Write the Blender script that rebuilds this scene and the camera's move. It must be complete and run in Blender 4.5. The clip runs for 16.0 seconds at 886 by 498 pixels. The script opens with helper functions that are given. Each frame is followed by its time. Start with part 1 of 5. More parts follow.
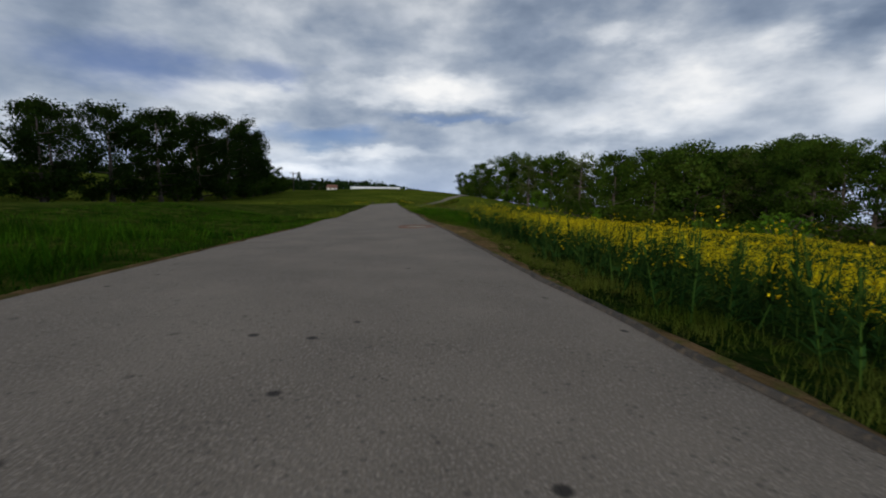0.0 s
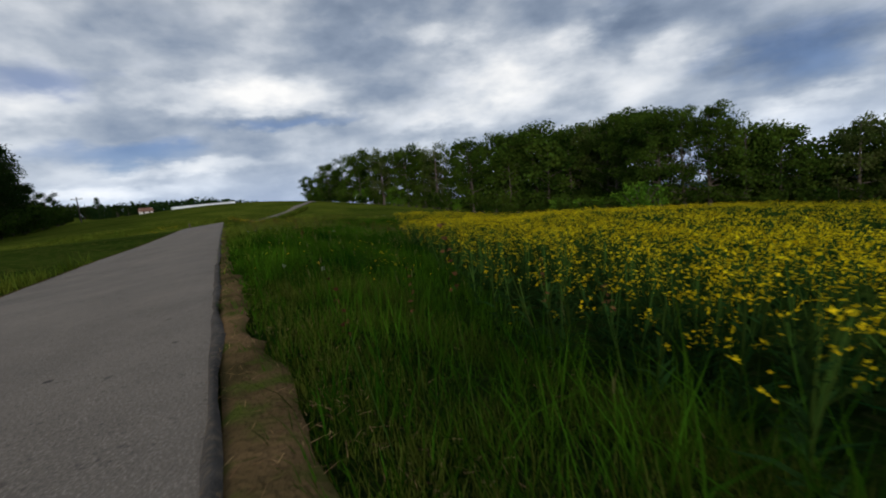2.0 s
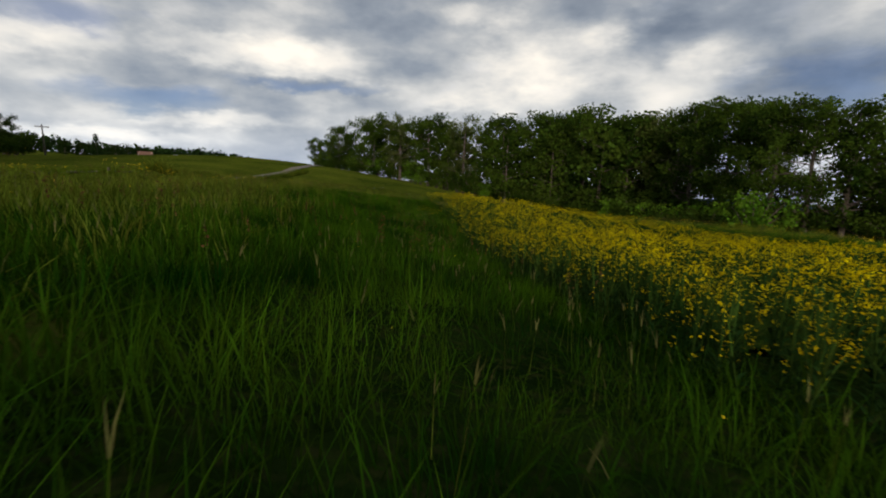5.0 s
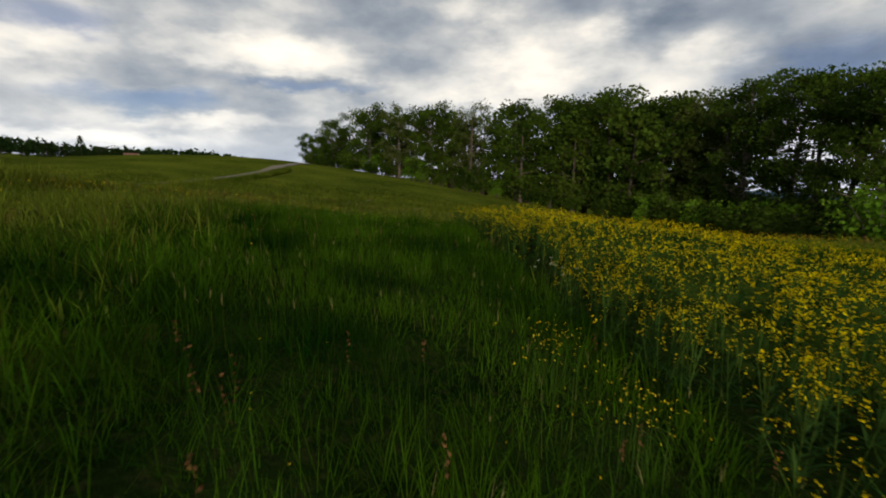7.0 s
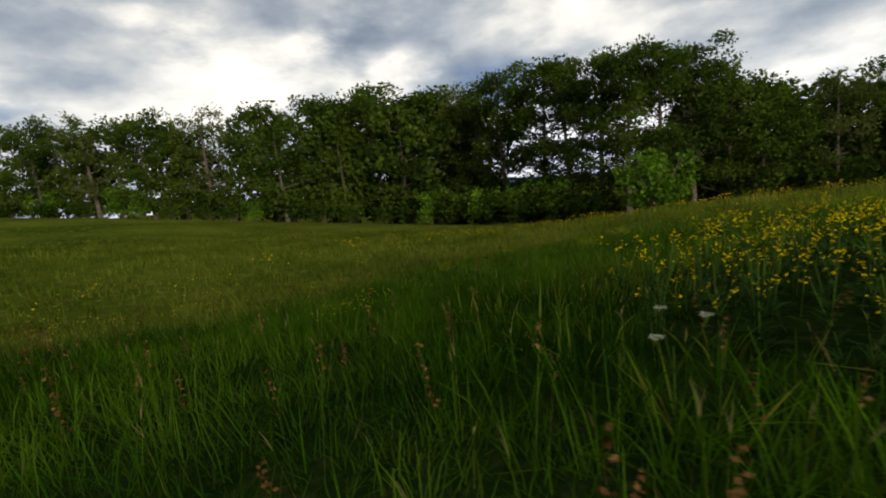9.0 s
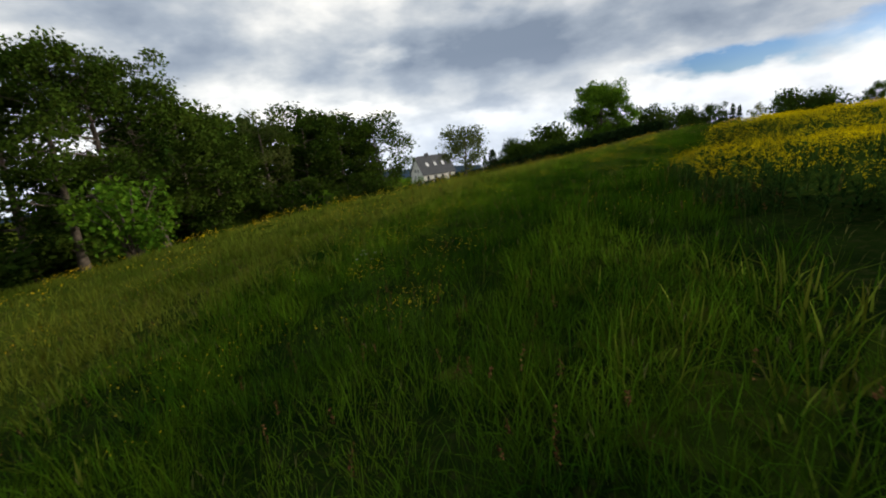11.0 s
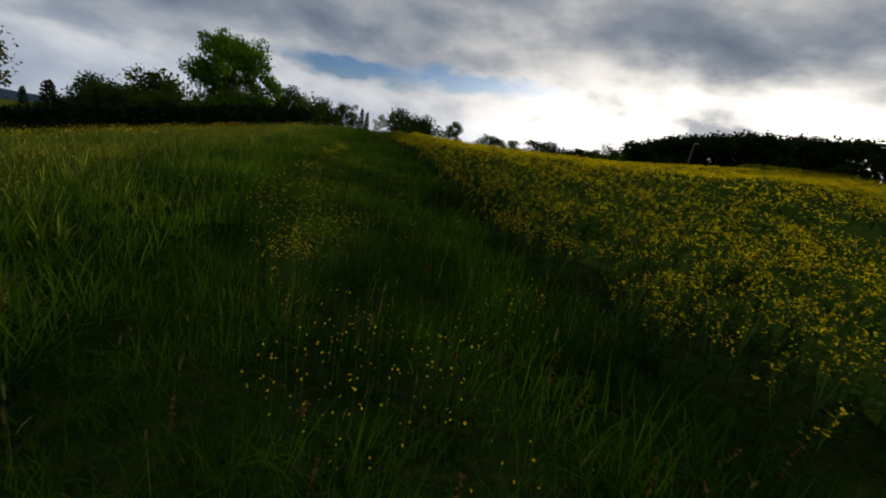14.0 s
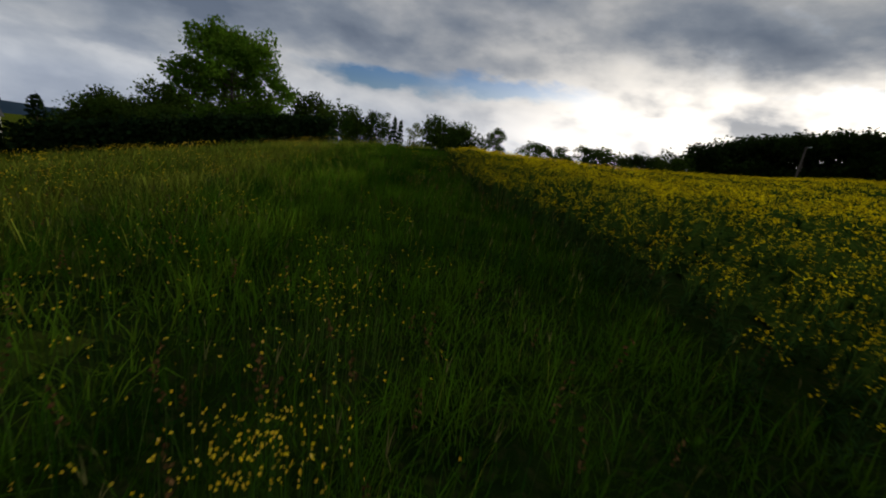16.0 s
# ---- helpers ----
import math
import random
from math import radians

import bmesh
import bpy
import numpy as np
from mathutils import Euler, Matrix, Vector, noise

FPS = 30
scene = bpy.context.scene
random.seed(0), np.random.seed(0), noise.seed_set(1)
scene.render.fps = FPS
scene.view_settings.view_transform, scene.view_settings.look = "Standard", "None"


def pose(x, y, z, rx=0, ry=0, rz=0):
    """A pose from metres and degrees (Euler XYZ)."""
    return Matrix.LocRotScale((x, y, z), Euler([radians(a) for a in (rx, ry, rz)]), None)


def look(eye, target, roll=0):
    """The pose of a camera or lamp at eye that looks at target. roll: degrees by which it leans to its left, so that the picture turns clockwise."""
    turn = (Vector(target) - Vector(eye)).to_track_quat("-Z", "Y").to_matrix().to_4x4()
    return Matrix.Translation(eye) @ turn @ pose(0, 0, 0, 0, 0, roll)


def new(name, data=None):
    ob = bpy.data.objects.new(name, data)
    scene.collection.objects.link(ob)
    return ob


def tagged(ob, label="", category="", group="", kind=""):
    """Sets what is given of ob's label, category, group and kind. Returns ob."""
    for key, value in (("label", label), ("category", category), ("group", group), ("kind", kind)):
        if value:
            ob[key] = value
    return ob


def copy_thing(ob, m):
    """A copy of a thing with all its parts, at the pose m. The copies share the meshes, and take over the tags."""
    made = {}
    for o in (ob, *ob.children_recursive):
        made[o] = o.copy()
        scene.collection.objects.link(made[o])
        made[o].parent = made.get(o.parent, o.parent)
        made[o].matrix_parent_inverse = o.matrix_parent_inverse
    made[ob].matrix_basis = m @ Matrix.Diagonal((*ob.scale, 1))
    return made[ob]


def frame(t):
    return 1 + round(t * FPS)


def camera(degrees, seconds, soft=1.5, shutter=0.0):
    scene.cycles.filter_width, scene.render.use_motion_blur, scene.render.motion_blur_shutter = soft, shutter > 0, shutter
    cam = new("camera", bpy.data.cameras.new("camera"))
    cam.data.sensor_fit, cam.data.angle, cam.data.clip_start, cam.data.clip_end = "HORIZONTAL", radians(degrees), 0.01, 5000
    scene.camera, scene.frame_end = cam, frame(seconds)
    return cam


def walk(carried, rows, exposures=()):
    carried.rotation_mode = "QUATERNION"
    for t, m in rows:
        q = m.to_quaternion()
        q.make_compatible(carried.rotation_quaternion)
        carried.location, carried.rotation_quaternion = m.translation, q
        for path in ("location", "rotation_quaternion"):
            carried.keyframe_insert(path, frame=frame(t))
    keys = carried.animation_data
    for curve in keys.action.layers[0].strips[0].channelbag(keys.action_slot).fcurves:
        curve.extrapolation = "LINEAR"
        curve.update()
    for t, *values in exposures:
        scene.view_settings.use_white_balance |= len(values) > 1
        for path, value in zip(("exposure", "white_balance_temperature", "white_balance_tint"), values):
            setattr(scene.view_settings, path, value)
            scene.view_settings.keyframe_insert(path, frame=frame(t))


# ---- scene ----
cam = camera(90.6, 16.0, soft=2.0, shutter=0.06)

# seconds, then place, tilt, lean and heading of the low-flying camera
PATH = [
    (0.0, pose(-0.359, 0.017, 0.669, 82.67, -0.74, -11.75)),
    (0.5, pose(-0.007, 2.526, 0.678, 82.87, 1.60, -17.90)),
    (1.0, pose(0.305, 5.208, 0.611, 82.63, 2.67, -22.69)),
    (1.4, pose(0.837, 7.513, 0.643, 81.48, 5.91, -26.47)),
    (1.5, pose(0.950, 8.035, 0.653, 82.45, 5.09, -27.11)),
    (2.0, pose(1.691, 10.458, 0.578, 81.83, 5.64, -31.37)),
    (2.5, pose(2.594, 12.763, 0.474, 81.38, 1.44, -30.25)),
    (3.0, pose(3.488, 15.077, 0.395, 81.13, -2.09, -28.81)),
    (3.5, pose(4.467, 17.420, 0.307, 80.03, -3.15, -28.30)),
    (4.0, pose(5.382, 19.878, 0.267, 79.08, -2.84, -28.60)),
    (4.2, pose(5.760, 21.000, 0.175, 79.40, -2.50, -28.83)),
    (6.3, pose(10.124, 31.999, -0.486, 79.62, -0.29, -30.03)),
    (6.5, pose(10.613, 33.017, -0.472, 79.36, -0.04, -29.92)),
    (7.0, pose(11.760, 35.637, -0.357, 79.32, -0.45, -29.75)),
    (7.5, pose(12.802, 38.262, -0.252, 79.28, -0.30, -30.14)),
    (8.0, pose(14.013, 40.985, -0.394, 79.45, 3.08, -36.90)),
    (8.2, pose(14.499, 42.024, -0.517, 79.67, 4.10, -41.19)),
    (9.2, pose(15.6, 47.0, -0.97, 79.2, 7.0, -69.5)),
    (10.3, pose(17.661, 49.882, -1.339, 77.99, 9.95, -106.38)),
    (10.5, pose(18.652, 49.950, -1.269, 77.31, 8.99, -112.58)),
    (11.0, pose(21.043, 49.786, -1.212, 75.75, 6.07, -131.11)),
    (11.5, pose(23.390, 48.841, -1.271, 74.21, 5.21, -151.30)),
    (12.0, pose(25.443, 47.352, -1.201, 73.69, 1.46, -170.75)),
    (12.5, pose(26.298, 45.624, -1.294, 74.18, -0.39, -179.73)),
    (13.0, pose(26.868, 43.748, -1.341, 74.58, -3.55, -179.82)),
    (13.5, pose(27.246, 41.797, -1.348, 74.54, -6.66, -178.10)),
    (14.0, pose(27.587, 39.778, -1.374, 74.47, -10.19, -175.85)),
    (14.5, pose(28.001, 37.480, -1.470, 74.43, -13.52, -173.63)),
    (15.0, pose(28.852, 34.761, -1.521, 74.79, -10.99, -174.97)),
    (15.5, pose(29.826, 31.689, -1.529, 74.75, -7.22, -173.79)),
    (16.0, pose(30.594, 28.849, -1.441, 74.64, -8.62, -171.94)),
]
EXPOSURES = [(0.0, 0.02, 6150, 11), (1.5, 0.08, 6150, 11), (3.2, 0.12, 6500, 11), (4.0, 0.14, 6750, 11), (7.0, 0.30, 7250, 11), (10.5, 0.70, 7150, 10), (11.0, 0.68, 7000, 10), (11.5, 0.58, 6900, 10), (12.0, 0.26, 6800, 11), (13.0, 0.02, 6700, 11), (14.5, -0.18, 6800, 12), (16.0, -0.26, 6800, 12)]
walk(cam, PATH, EXPOSURES)

# ------------------------------------------------------------------ light
SUN_TURN, SUN_HIGH = radians(145), radians(13)   # heading anticlockwise from +y, height


def make_world():
    world = bpy.data.worlds.new("evening_sky")
    scene.world = world
    world.use_nodes = True
    nt = world.node_tree
    nt.nodes.clear()
    N, L = nt.nodes.new, nt.links.new

    def math_node(op, a, b=None):
        n = N("ShaderNodeMath")
        n.operation = op
        for i, v in enumerate((a, b)):
            if v is None:
                continue
            if isinstance(v, (int, float)):
                n.inputs[i].default_value = v
            else:
                L(v, n.inputs[i])
        return n.outputs[0]

    def ramp(fac, stops):
        n = N("ShaderNodeValToRGB")
        while len(n.color_ramp.elements) < len(stops):
            n.color_ramp.elements.new(0.5)
        for e, (p, c) in zip(n.color_ramp.elements, stops):
            e.position, e.color = p, (*c, 1)
        L(fac, n.inputs[0])
        return n.outputs[0]

    def mix(fac, a, b, kind="MIX"):
        n = N("ShaderNodeMix")
        n.data_type, n.blend_type = "RGBA", kind
        for sock, v in ((n.inputs[0], fac), (n.inputs[6], a), (n.inputs[7], b)):
            if isinstance(v, (int, float)):
                sock.default_value = v
            elif isinstance(v, tuple):
                sock.default_value = (*v, 1)
            else:
                L(v, sock)
        return n.outputs[2]

    tc = N("ShaderNodeTexCoord")
    sep = N("ShaderNodeSeparateXYZ")
    L(tc.outputs["Generated"], sep.inputs[0])
    up = math_node("MAXIMUM", sep.outputs[2], 0.0)
    # heading (clockwise from +y, in degrees from -80 to 280) and height of a direction, drawn out of shape by a slow noise
    turned = N("ShaderNodeVectorRotate")
    turned.rotation_type = "Z_AXIS"
    turned.inputs["Angle"].default_value = radians(100)
    L(tc.outputs["Generated"], turned.inputs["Vector"])
    ts = N("ShaderNodeSeparateXYZ")
    L(turned.outputs[0], ts.inputs[0])
    heading = math_node("ADD", math_node("MULTIPLY", math_node("ARCTAN2", ts.outputs[0], ts.outputs[1]), 180 / math.pi), 100.0)
    height = math_node("MULTIPLY", math_node("ARCSINE", sep.outputs[2]), 180 / math.pi)
    flat = N("ShaderNodeCombineXYZ")
    L(heading, flat.inputs[0])
    L(height, flat.inputs[1])

    def banks(wide, high, detail, rough, shift, warp):
        """Cloud noise whose lumps are so many degrees wide and high."""
        mp = N("ShaderNodeMapping")
        mp.inputs["Location"].default_value = shift
        mp.inputs["Scale"].default_value = (1 / wide, 1 / high, 1)
        L(flat.outputs[0], mp.inputs[0])
        n = N("ShaderNodeTexNoise")
        n.inputs["Scale"].default_value = 1.0
        n.inputs["Detail"].default_value = detail
        n.inputs["Roughness"].default_value = rough
        n.inputs["Distortion"].default_value = warp
        L(mp.outputs[0], n.inputs["Vector"])
        return n.outputs[0]

    bend = N("ShaderNodeCombineXYZ")
    L(math_node("MULTIPLY", math_node("SUBTRACT", banks(11, 5, 4, 0.6, (31, 7, 2), 0.0), 0.5), 16.0), bend.inputs[0])
    L(math_node("MULTIPLY", math_node("SUBTRACT", banks(7, 3, 4, 0.6, (3, 27, 6), 0.0), 0.5), 4.5), bend.inputs[1])
    bent = N("ShaderNodeVectorMath")
    bent.operation = "ADD"
    L(flat.outputs[0], bent.inputs[0])
    L(bend.outputs[0], bent.inputs[1])

    def bank(az, el, wide, high):
        """One where a bank of cloud stands in the sky, fading to nothing round it."""
        a = N("ShaderNodeVectorMath")
        a.operation = "SUBTRACT"
        L(bent.outputs[0], a.inputs[0])
        a.inputs[1].default_value = (az, el, 0)
        b = N("ShaderNodeVectorMath")
        b.operation = "MULTIPLY"
        L(a.outputs[0], b.inputs[0])
        b.inputs[1].default_value = (1 / wide, 1 / high, 0)
        c = N("ShaderNodeVectorMath")
        c.operation = "LENGTH"
        L(b.outputs[0], c.inputs[0])
        r = N("ShaderNodeMapRange")
        r.interpolation_type = "SMOOTHERSTEP"
        r.inputs[1].default_value, r.inputs[2].default_value, r.inputs[3].default_value, r.inputs[4].default_value = 0.0, 1.6, 1.0, 0.0
        L(c.outputs["Value"], r.inputs[0])
        return r.outputs[0]

    def gathered(base, rows):
        for az, el, wide, high, weight in rows:
            base = math_node("ADD", base, math_node("MULTIPLY", bank(az, el, wide, high), weight))
        return base

    # heading, height, half width and half height in degrees, and weight of the banks: sunlit ones, then thick grey ones, then gaps of blue
    BRIGHT = ((40, 12, 6, 3, 0.18), (8, 12.4, 15, 1.9, 0.17), (61, 12, 4, 2, 0.10), (48, 15.5, 4, 2, 0.11), (33, 18, 6, 1.5, 0.10), (-14, 11, 8, 1.8, 0.14), (-10, 2.5, 12, 1.2, 0.16), (4, 5, 9, 0.9, 0.12),
              (35, 8, 7, 1.2, 0.08), (69, 5, 5, 1, 0.12), (92, 11, 9, 2.6, 0.05), (111, 7, 12, 2.4, 0.07), (125, 10, 5, 1.2, 0.12), (121, 4, 6, 0.9, 0.12))
    THICK = ((21, 20, 5, 2.6, -0.07), (62, 18, 10, 5, -0.07), (54, 15, 4, 3, -0.12), (71, 9, 9, 3, -0.14), (3, 18.5, 11, 2.5, -0.03), (14, 9.4, 9, 0.9, -0.12), (31, 7, 6, 1, -0.08), (65, 5, 5, 1.4, -0.10), (138, 11, 11, 3.5, -0.14), (140, 7, 13, 4, -0.10),
             (100, 15, 10, 3, -0.08), (158, 10, 12, 3, -0.09), (137, 3.4, 6, 1.2, -0.12), (180, 13, 22, 3, -0.06), (205, 14, 15, 2.5, -0.06))
    GAPS = ((-23, 12.5, 10, 3, 0.5), (-4, 6.6, 8, 1.4, 0.45), (-9, 13.5, 5, 1.6, 0.35), (14, 9.2, 8, 0.7, 0.25), (70, 9, 7, 3, 0.3), (164, 4.6, 9, 1.3, 1.0), (179, 5.8, 9, 1.2, 0.9), (214, 8, 7, 0.8, 0.4))
    big = banks(18, 8.6, 5, 0.48, (4.1, 1.3, 0), 0.2)
    fine = banks(7.4, 3.9, 7, 0.52, (7.3, 4.2, 2), 0.0)
    body = math_node("ADD", math_node("MULTIPLY", big, 0.58), math_node("MULTIPLY", fine, 0.42))
    body = gathered(gathered(body, BRIGHT), THICK)
    deck = ramp(body, [(0.28, (0.150, 0.195, 0.270)), (0.40, (0.250, 0.300, 0.375)), (0.50, (0.40, 0.44, 0.49)), (0.60, (0.63, 0.65, 0.665)), (0.74, (0.95, 0.92, 0.86))])
    deck = mix(1.0, deck, ramp(up, [(0.0, (0.82, 0.88, 0.96)), (0.08, (1.0, 1.02, 1.04)), (0.30, (1.0, 1.0, 1.0)), (0.55, (0.72, 0.72, 0.72)), (1.0, (0.68, 0.68, 0.68))]), "MULTIPLY")
    sky = N("ShaderNodeTexSky")
    sky.sky_type, sky.sun_disc = "NISHITA", False
    sky.sun_elevation, sky.sun_rotation = SUN_HIGH, -SUN_TURN
    sky_blue = mix(1.0, mix(1.0, sky.outputs[0], (0.1, 0.1, 0.1), "MULTIPLY"), (0.17, 0.36, 0.80), "MULTIPLY")
    gap_low = ramp(gathered(math_node("MULTIPLY", math_node("SUBTRACT", fine, 0.5), 0.5), GAPS), [(0.05, (0, 0, 0)), (0.75, (1, 1, 1))])
    sunward = N("ShaderNodeVectorMath")
    sunward.operation = "DOT_PRODUCT"
    L(tc.outputs["Generated"], sunward.inputs[0])
    sunward.inputs[1].default_value = (-math.sin(SUN_TURN), math.cos(SUN_TURN), 0.0)
    deck = mix(1.0, deck, ramp(sunward.outputs["Value"], [(0.0, (1, 1, 1)), (0.75, (0.86, 0.86, 0.87)), (1.0, (0.95, 0.94, 0.92))]), "MULTIPLY")
    both = mix(gap_low, deck, sky_blue)
    # thin bright cloud low over the skyline towards the sun
    toward = N("ShaderNodeVectorMath")
    toward.operation = "DOT_PRODUCT"
    L(tc.outputs["Generated"], toward.inputs[0])
    toward.inputs[1].default_value = (-math.sin(SUN_TURN), math.cos(SUN_TURN), 0.08)
    near = math_node("POWER", math_node("MAXIMUM", toward.outputs["Value"], 0.0), 10.0)
    low = ramp(up, [(0.0, (1, 1, 1)), (0.08, (0.7, 0.7, 0.7)), (0.15, (0.22, 0.22, 0.22)), (0.24, (0.0, 0.0, 0.0))])
    veil = ramp(body, [(0.38, (0.12, 0.12, 0.12)), (0.54, (1, 1, 1))])
    lift = math_node("MULTIPLY", math_node("MULTIPLY", near, low), veil)
    lit = mix(1.0, both, mix(1.0, (3.7, 3.4, 2.9), lift, "MULTIPLY"), "ADD")
    # paler, clearer strip along the skyline
    strip = ramp(up, [(0.0, (0.30, 0.32, 0.36)), (0.08, (0.06, 0.065, 0.075)), (0.16, (0, 0, 0))])
    lit = mix(0.6, lit, strip, "ADD")
    bg = N("ShaderNodeBackground")
    L(lit, bg.inputs[0])
    bg.inputs[1].default_value = 1.0
    out = N("ShaderNodeOutputWorld")
    L(bg.outputs[0], out.inputs[0])


make_world()
sun = new("sun", bpy.data.lights.new("sun", "SUN"))
sun.data.energy, sun.data.angle, sun.data.color = 2.1, radians(16), (1.0, 0.90, 0.76)
sun.matrix_world = look((0, 0, 0), (math.sin(SUN_TURN) * math.cos(SUN_HIGH), -math.cos(SUN_TURN) * math.cos(SUN_HIGH), -math.sin(SUN_HIGH)))


# ------------------------------------------------------------------ materials
def material(name, dark, light, scale=4.0, rough=0.8, bump=0.0, bump_scale=60.0, fine=None, fine_scale=80.0, spec=0.3, through_light=0.0, per="", metal=0.0, spread=0.35, sway=0.5):
    """A surface that wanders between two colours at one scale, with a finer grain, a bump, and a shift from piece to piece."""
    m = bpy.data.materials.new(name)
    m.use_nodes = True
    nt = m.node_tree
    N, L = nt.nodes.new, nt.links.new
    b = nt.nodes["Principled BSDF"]
    tc = N("ShaderNodeTexCoord")
    geo = N("ShaderNodeNewGeometry")
    n1 = N("ShaderNodeTexNoise")
    n1.inputs["Scale"].default_value, n1.inputs["Detail"].default_value = scale, 6
    L(geo.outputs["Position"], n1.inputs["Vector"])
    r = N("ShaderNodeMapRange")
    r.inputs[1].default_value, r.inputs[2].default_value = 0.5 - spread * 0.5, 0.5 + spread * 0.5
    L(n1.outputs[0], r.inputs[0])
    mx = N("ShaderNodeMix")
    mx.data_type = "RGBA"
    mx.inputs[6].default_value, mx.inputs[7].default_value = (*dark, 1), (*light, 1)
    L(r.outputs[0], mx.inputs[0])
    col = mx.outputs[2]
    if fine:
        n2 = N("ShaderNodeTexNoise")
        n2.inputs["Scale"].default_value, n2.inputs["Detail"].default_value = fine_scale, 4
        L(geo.outputs["Position"], n2.inputs["Vector"])
        r2 = N("ShaderNodeMapRange")
        r2.inputs[1].default_value, r2.inputs[2].default_value = 0.5, 0.68
        L(n2.outputs[0], r2.inputs[0])
        m2 = N("ShaderNodeMix")
        m2.data_type = "RGBA"
        m2.inputs[7].default_value = (*fine, 1)
        L(r2.outputs[0], m2.inputs[0])
        L(col, m2.inputs[6])
        col = m2.outputs[2]
    if per:
        src = geo.outputs["Random Per Island"]
        if per == "object":
            src = N("ShaderNodeObjectInfo").outputs["Random"]
        hs = N("ShaderNodeHueSaturation")
        r3 = N("ShaderNodeMapRange")
        r3.inputs[3].default_value, r3.inputs[4].default_value = 1 - sway, 1 + sway
        L(src, r3.inputs[0])
        L(r3.outputs[0], hs.inputs["Value"])
        r4 = N("ShaderNodeMapRange")
        r4.inputs[3].default_value, r4.inputs[4].default_value = 0.485, 0.51
        L(src, r4.inputs[0])
        L(r4.outputs[0], hs.inputs["Hue"])
        L(col, hs.inputs["Color"])
        col = hs.outputs[0]
    L(col, b.inputs["Base Color"])
    b.inputs["Roughness"].default_value = rough
    b.inputs["Specular IOR Level"].default_value = spec
    b.inputs["Metallic"].default_value = metal
    if bump:
        nb = N("ShaderNodeTexNoise")
        nb.inputs["Scale"].default_value, nb.inputs["Detail"].default_value = bump_scale, 5
        L(geo.outputs["Position"], nb.inputs["Vector"])
        bp = N("ShaderNodeBump")
        bp.inputs["Strength"].default_value, bp.inputs["Distance"].default_value = bump, 1.0 / bump_scale
        L(nb.outputs[0], bp.inputs["Height"])
        L(bp.outputs[0], b.inputs["Normal"])
    if through_light:
        tr = N("ShaderNodeBsdfTranslucent")
        L(col, tr.inputs[0])
        ms = N("ShaderNodeMixShader")
        ms.inputs[0].default_value = through_light
        L(b.outputs[0], ms.inputs[1])
        L(tr.outputs[0], ms.inputs[2])
        L(ms.outputs[0], nt.nodes["Material Output"].inputs[0])
    return m


def asphalt_material():
    m = material("asphalt", (0.130, 0.112, 0.092), (0.225, 0.194, 0.158), 1.3, 0.85, 0.7, 90, (0.29, 0.255, 0.212), 110, 0.2, spread=0.5)
    nt = m.node_tree
    N, L = nt.nodes.new, nt.links.new
    b = nt.nodes["Principled BSDF"]
    geo = N("ShaderNodeNewGeometry")
    old = b.inputs["Base Color"].links[0].from_socket
    # missing stones and tar flecks, then old blotches
    for scale, lo, hi, col, amount in ((5.0, 0.14, 0.08, (0.022, 0.020, 0.018), 0.9), (30.0, 0.36, 0.14, (0.045, 0.041, 0.037), 0.5)):
        v = N("ShaderNodeTexVoronoi")
        v.inputs["Scale"].default_value = scale
        L(geo.outputs["Position"], v.inputs["Vector"])
        n = N("ShaderNodeTexNoise")
        n.inputs["Scale"].default_value = scale * 0.35
        L(geo.outputs["Position"], n.inputs["Vector"])
        gate = N("ShaderNodeMapRange")
        gate.inputs[1].default_value, gate.inputs[2].default_value = 0.50, 0.56
        L(n.outputs[0], gate.inputs[0])
        r = N("ShaderNodeMapRange")
        r.inputs[1].default_value, r.inputs[2].default_value, r.inputs[4].default_value = lo, hi, amount
        L(v.outputs["Distance"], r.inputs[0])
        g = N("ShaderNodeMath")
        g.operation = "MULTIPLY"
        L(r.outputs[0], g.inputs[0])
        L(gate.outputs[0], g.inputs[1])
        mx = N("ShaderNodeMix")
        mx.data_type = "RGBA"
        mx.inputs[7].default_value = (*col, 1)
        L(g.outputs[0], mx.inputs[0])
        L(old, mx.inputs[6])
        old = mx.outputs[2]
    L(old, b.inputs["Base Color"])
    return m


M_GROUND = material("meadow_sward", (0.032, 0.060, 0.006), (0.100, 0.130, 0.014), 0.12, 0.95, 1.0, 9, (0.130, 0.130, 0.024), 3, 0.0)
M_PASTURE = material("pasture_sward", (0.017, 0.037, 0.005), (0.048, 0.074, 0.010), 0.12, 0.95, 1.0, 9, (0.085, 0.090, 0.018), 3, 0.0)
# thatch colour with the shade under stalks and blades mixed in
M_SHADED_SOIL = material("shaded_thatch", (0.006, 0.015, 0.003), (0.017, 0.034, 0.006), 2.0, 0.95, 1.0, 20, (0.026, 0.034, 0.010), 14, 0.0)
M_ASPHALT = asphalt_material()
M_TAR = material("tar_edge", (0.036, 0.032, 0.028), (0.075, 0.066, 0.056), 6, 0.9, 0.8, 60, (0.12, 0.095, 0.065), 30)
M_VERGE = material("dry_verge", (0.060, 0.047, 0.020), (0.190, 0.122, 0.060), 3.0, 0.95, 1.0, 40, (0.070, 0.085, 0.018), 7, 0.0)
M_GRASS = material("grass_blade", (0.004, 0.028, 0.002), (0.056, 0.130, 0.007), 0.9, 0.6, per="island", spec=0.0, through_light=0.42, spread=0.3)
M_HAY = material("seeding_grass", (0.080, 0.128, 0.012), (0.205, 0.240, 0.030), 0.35, 0.7, per="island", spec=0.0, through_light=0.78, spread=0.3)
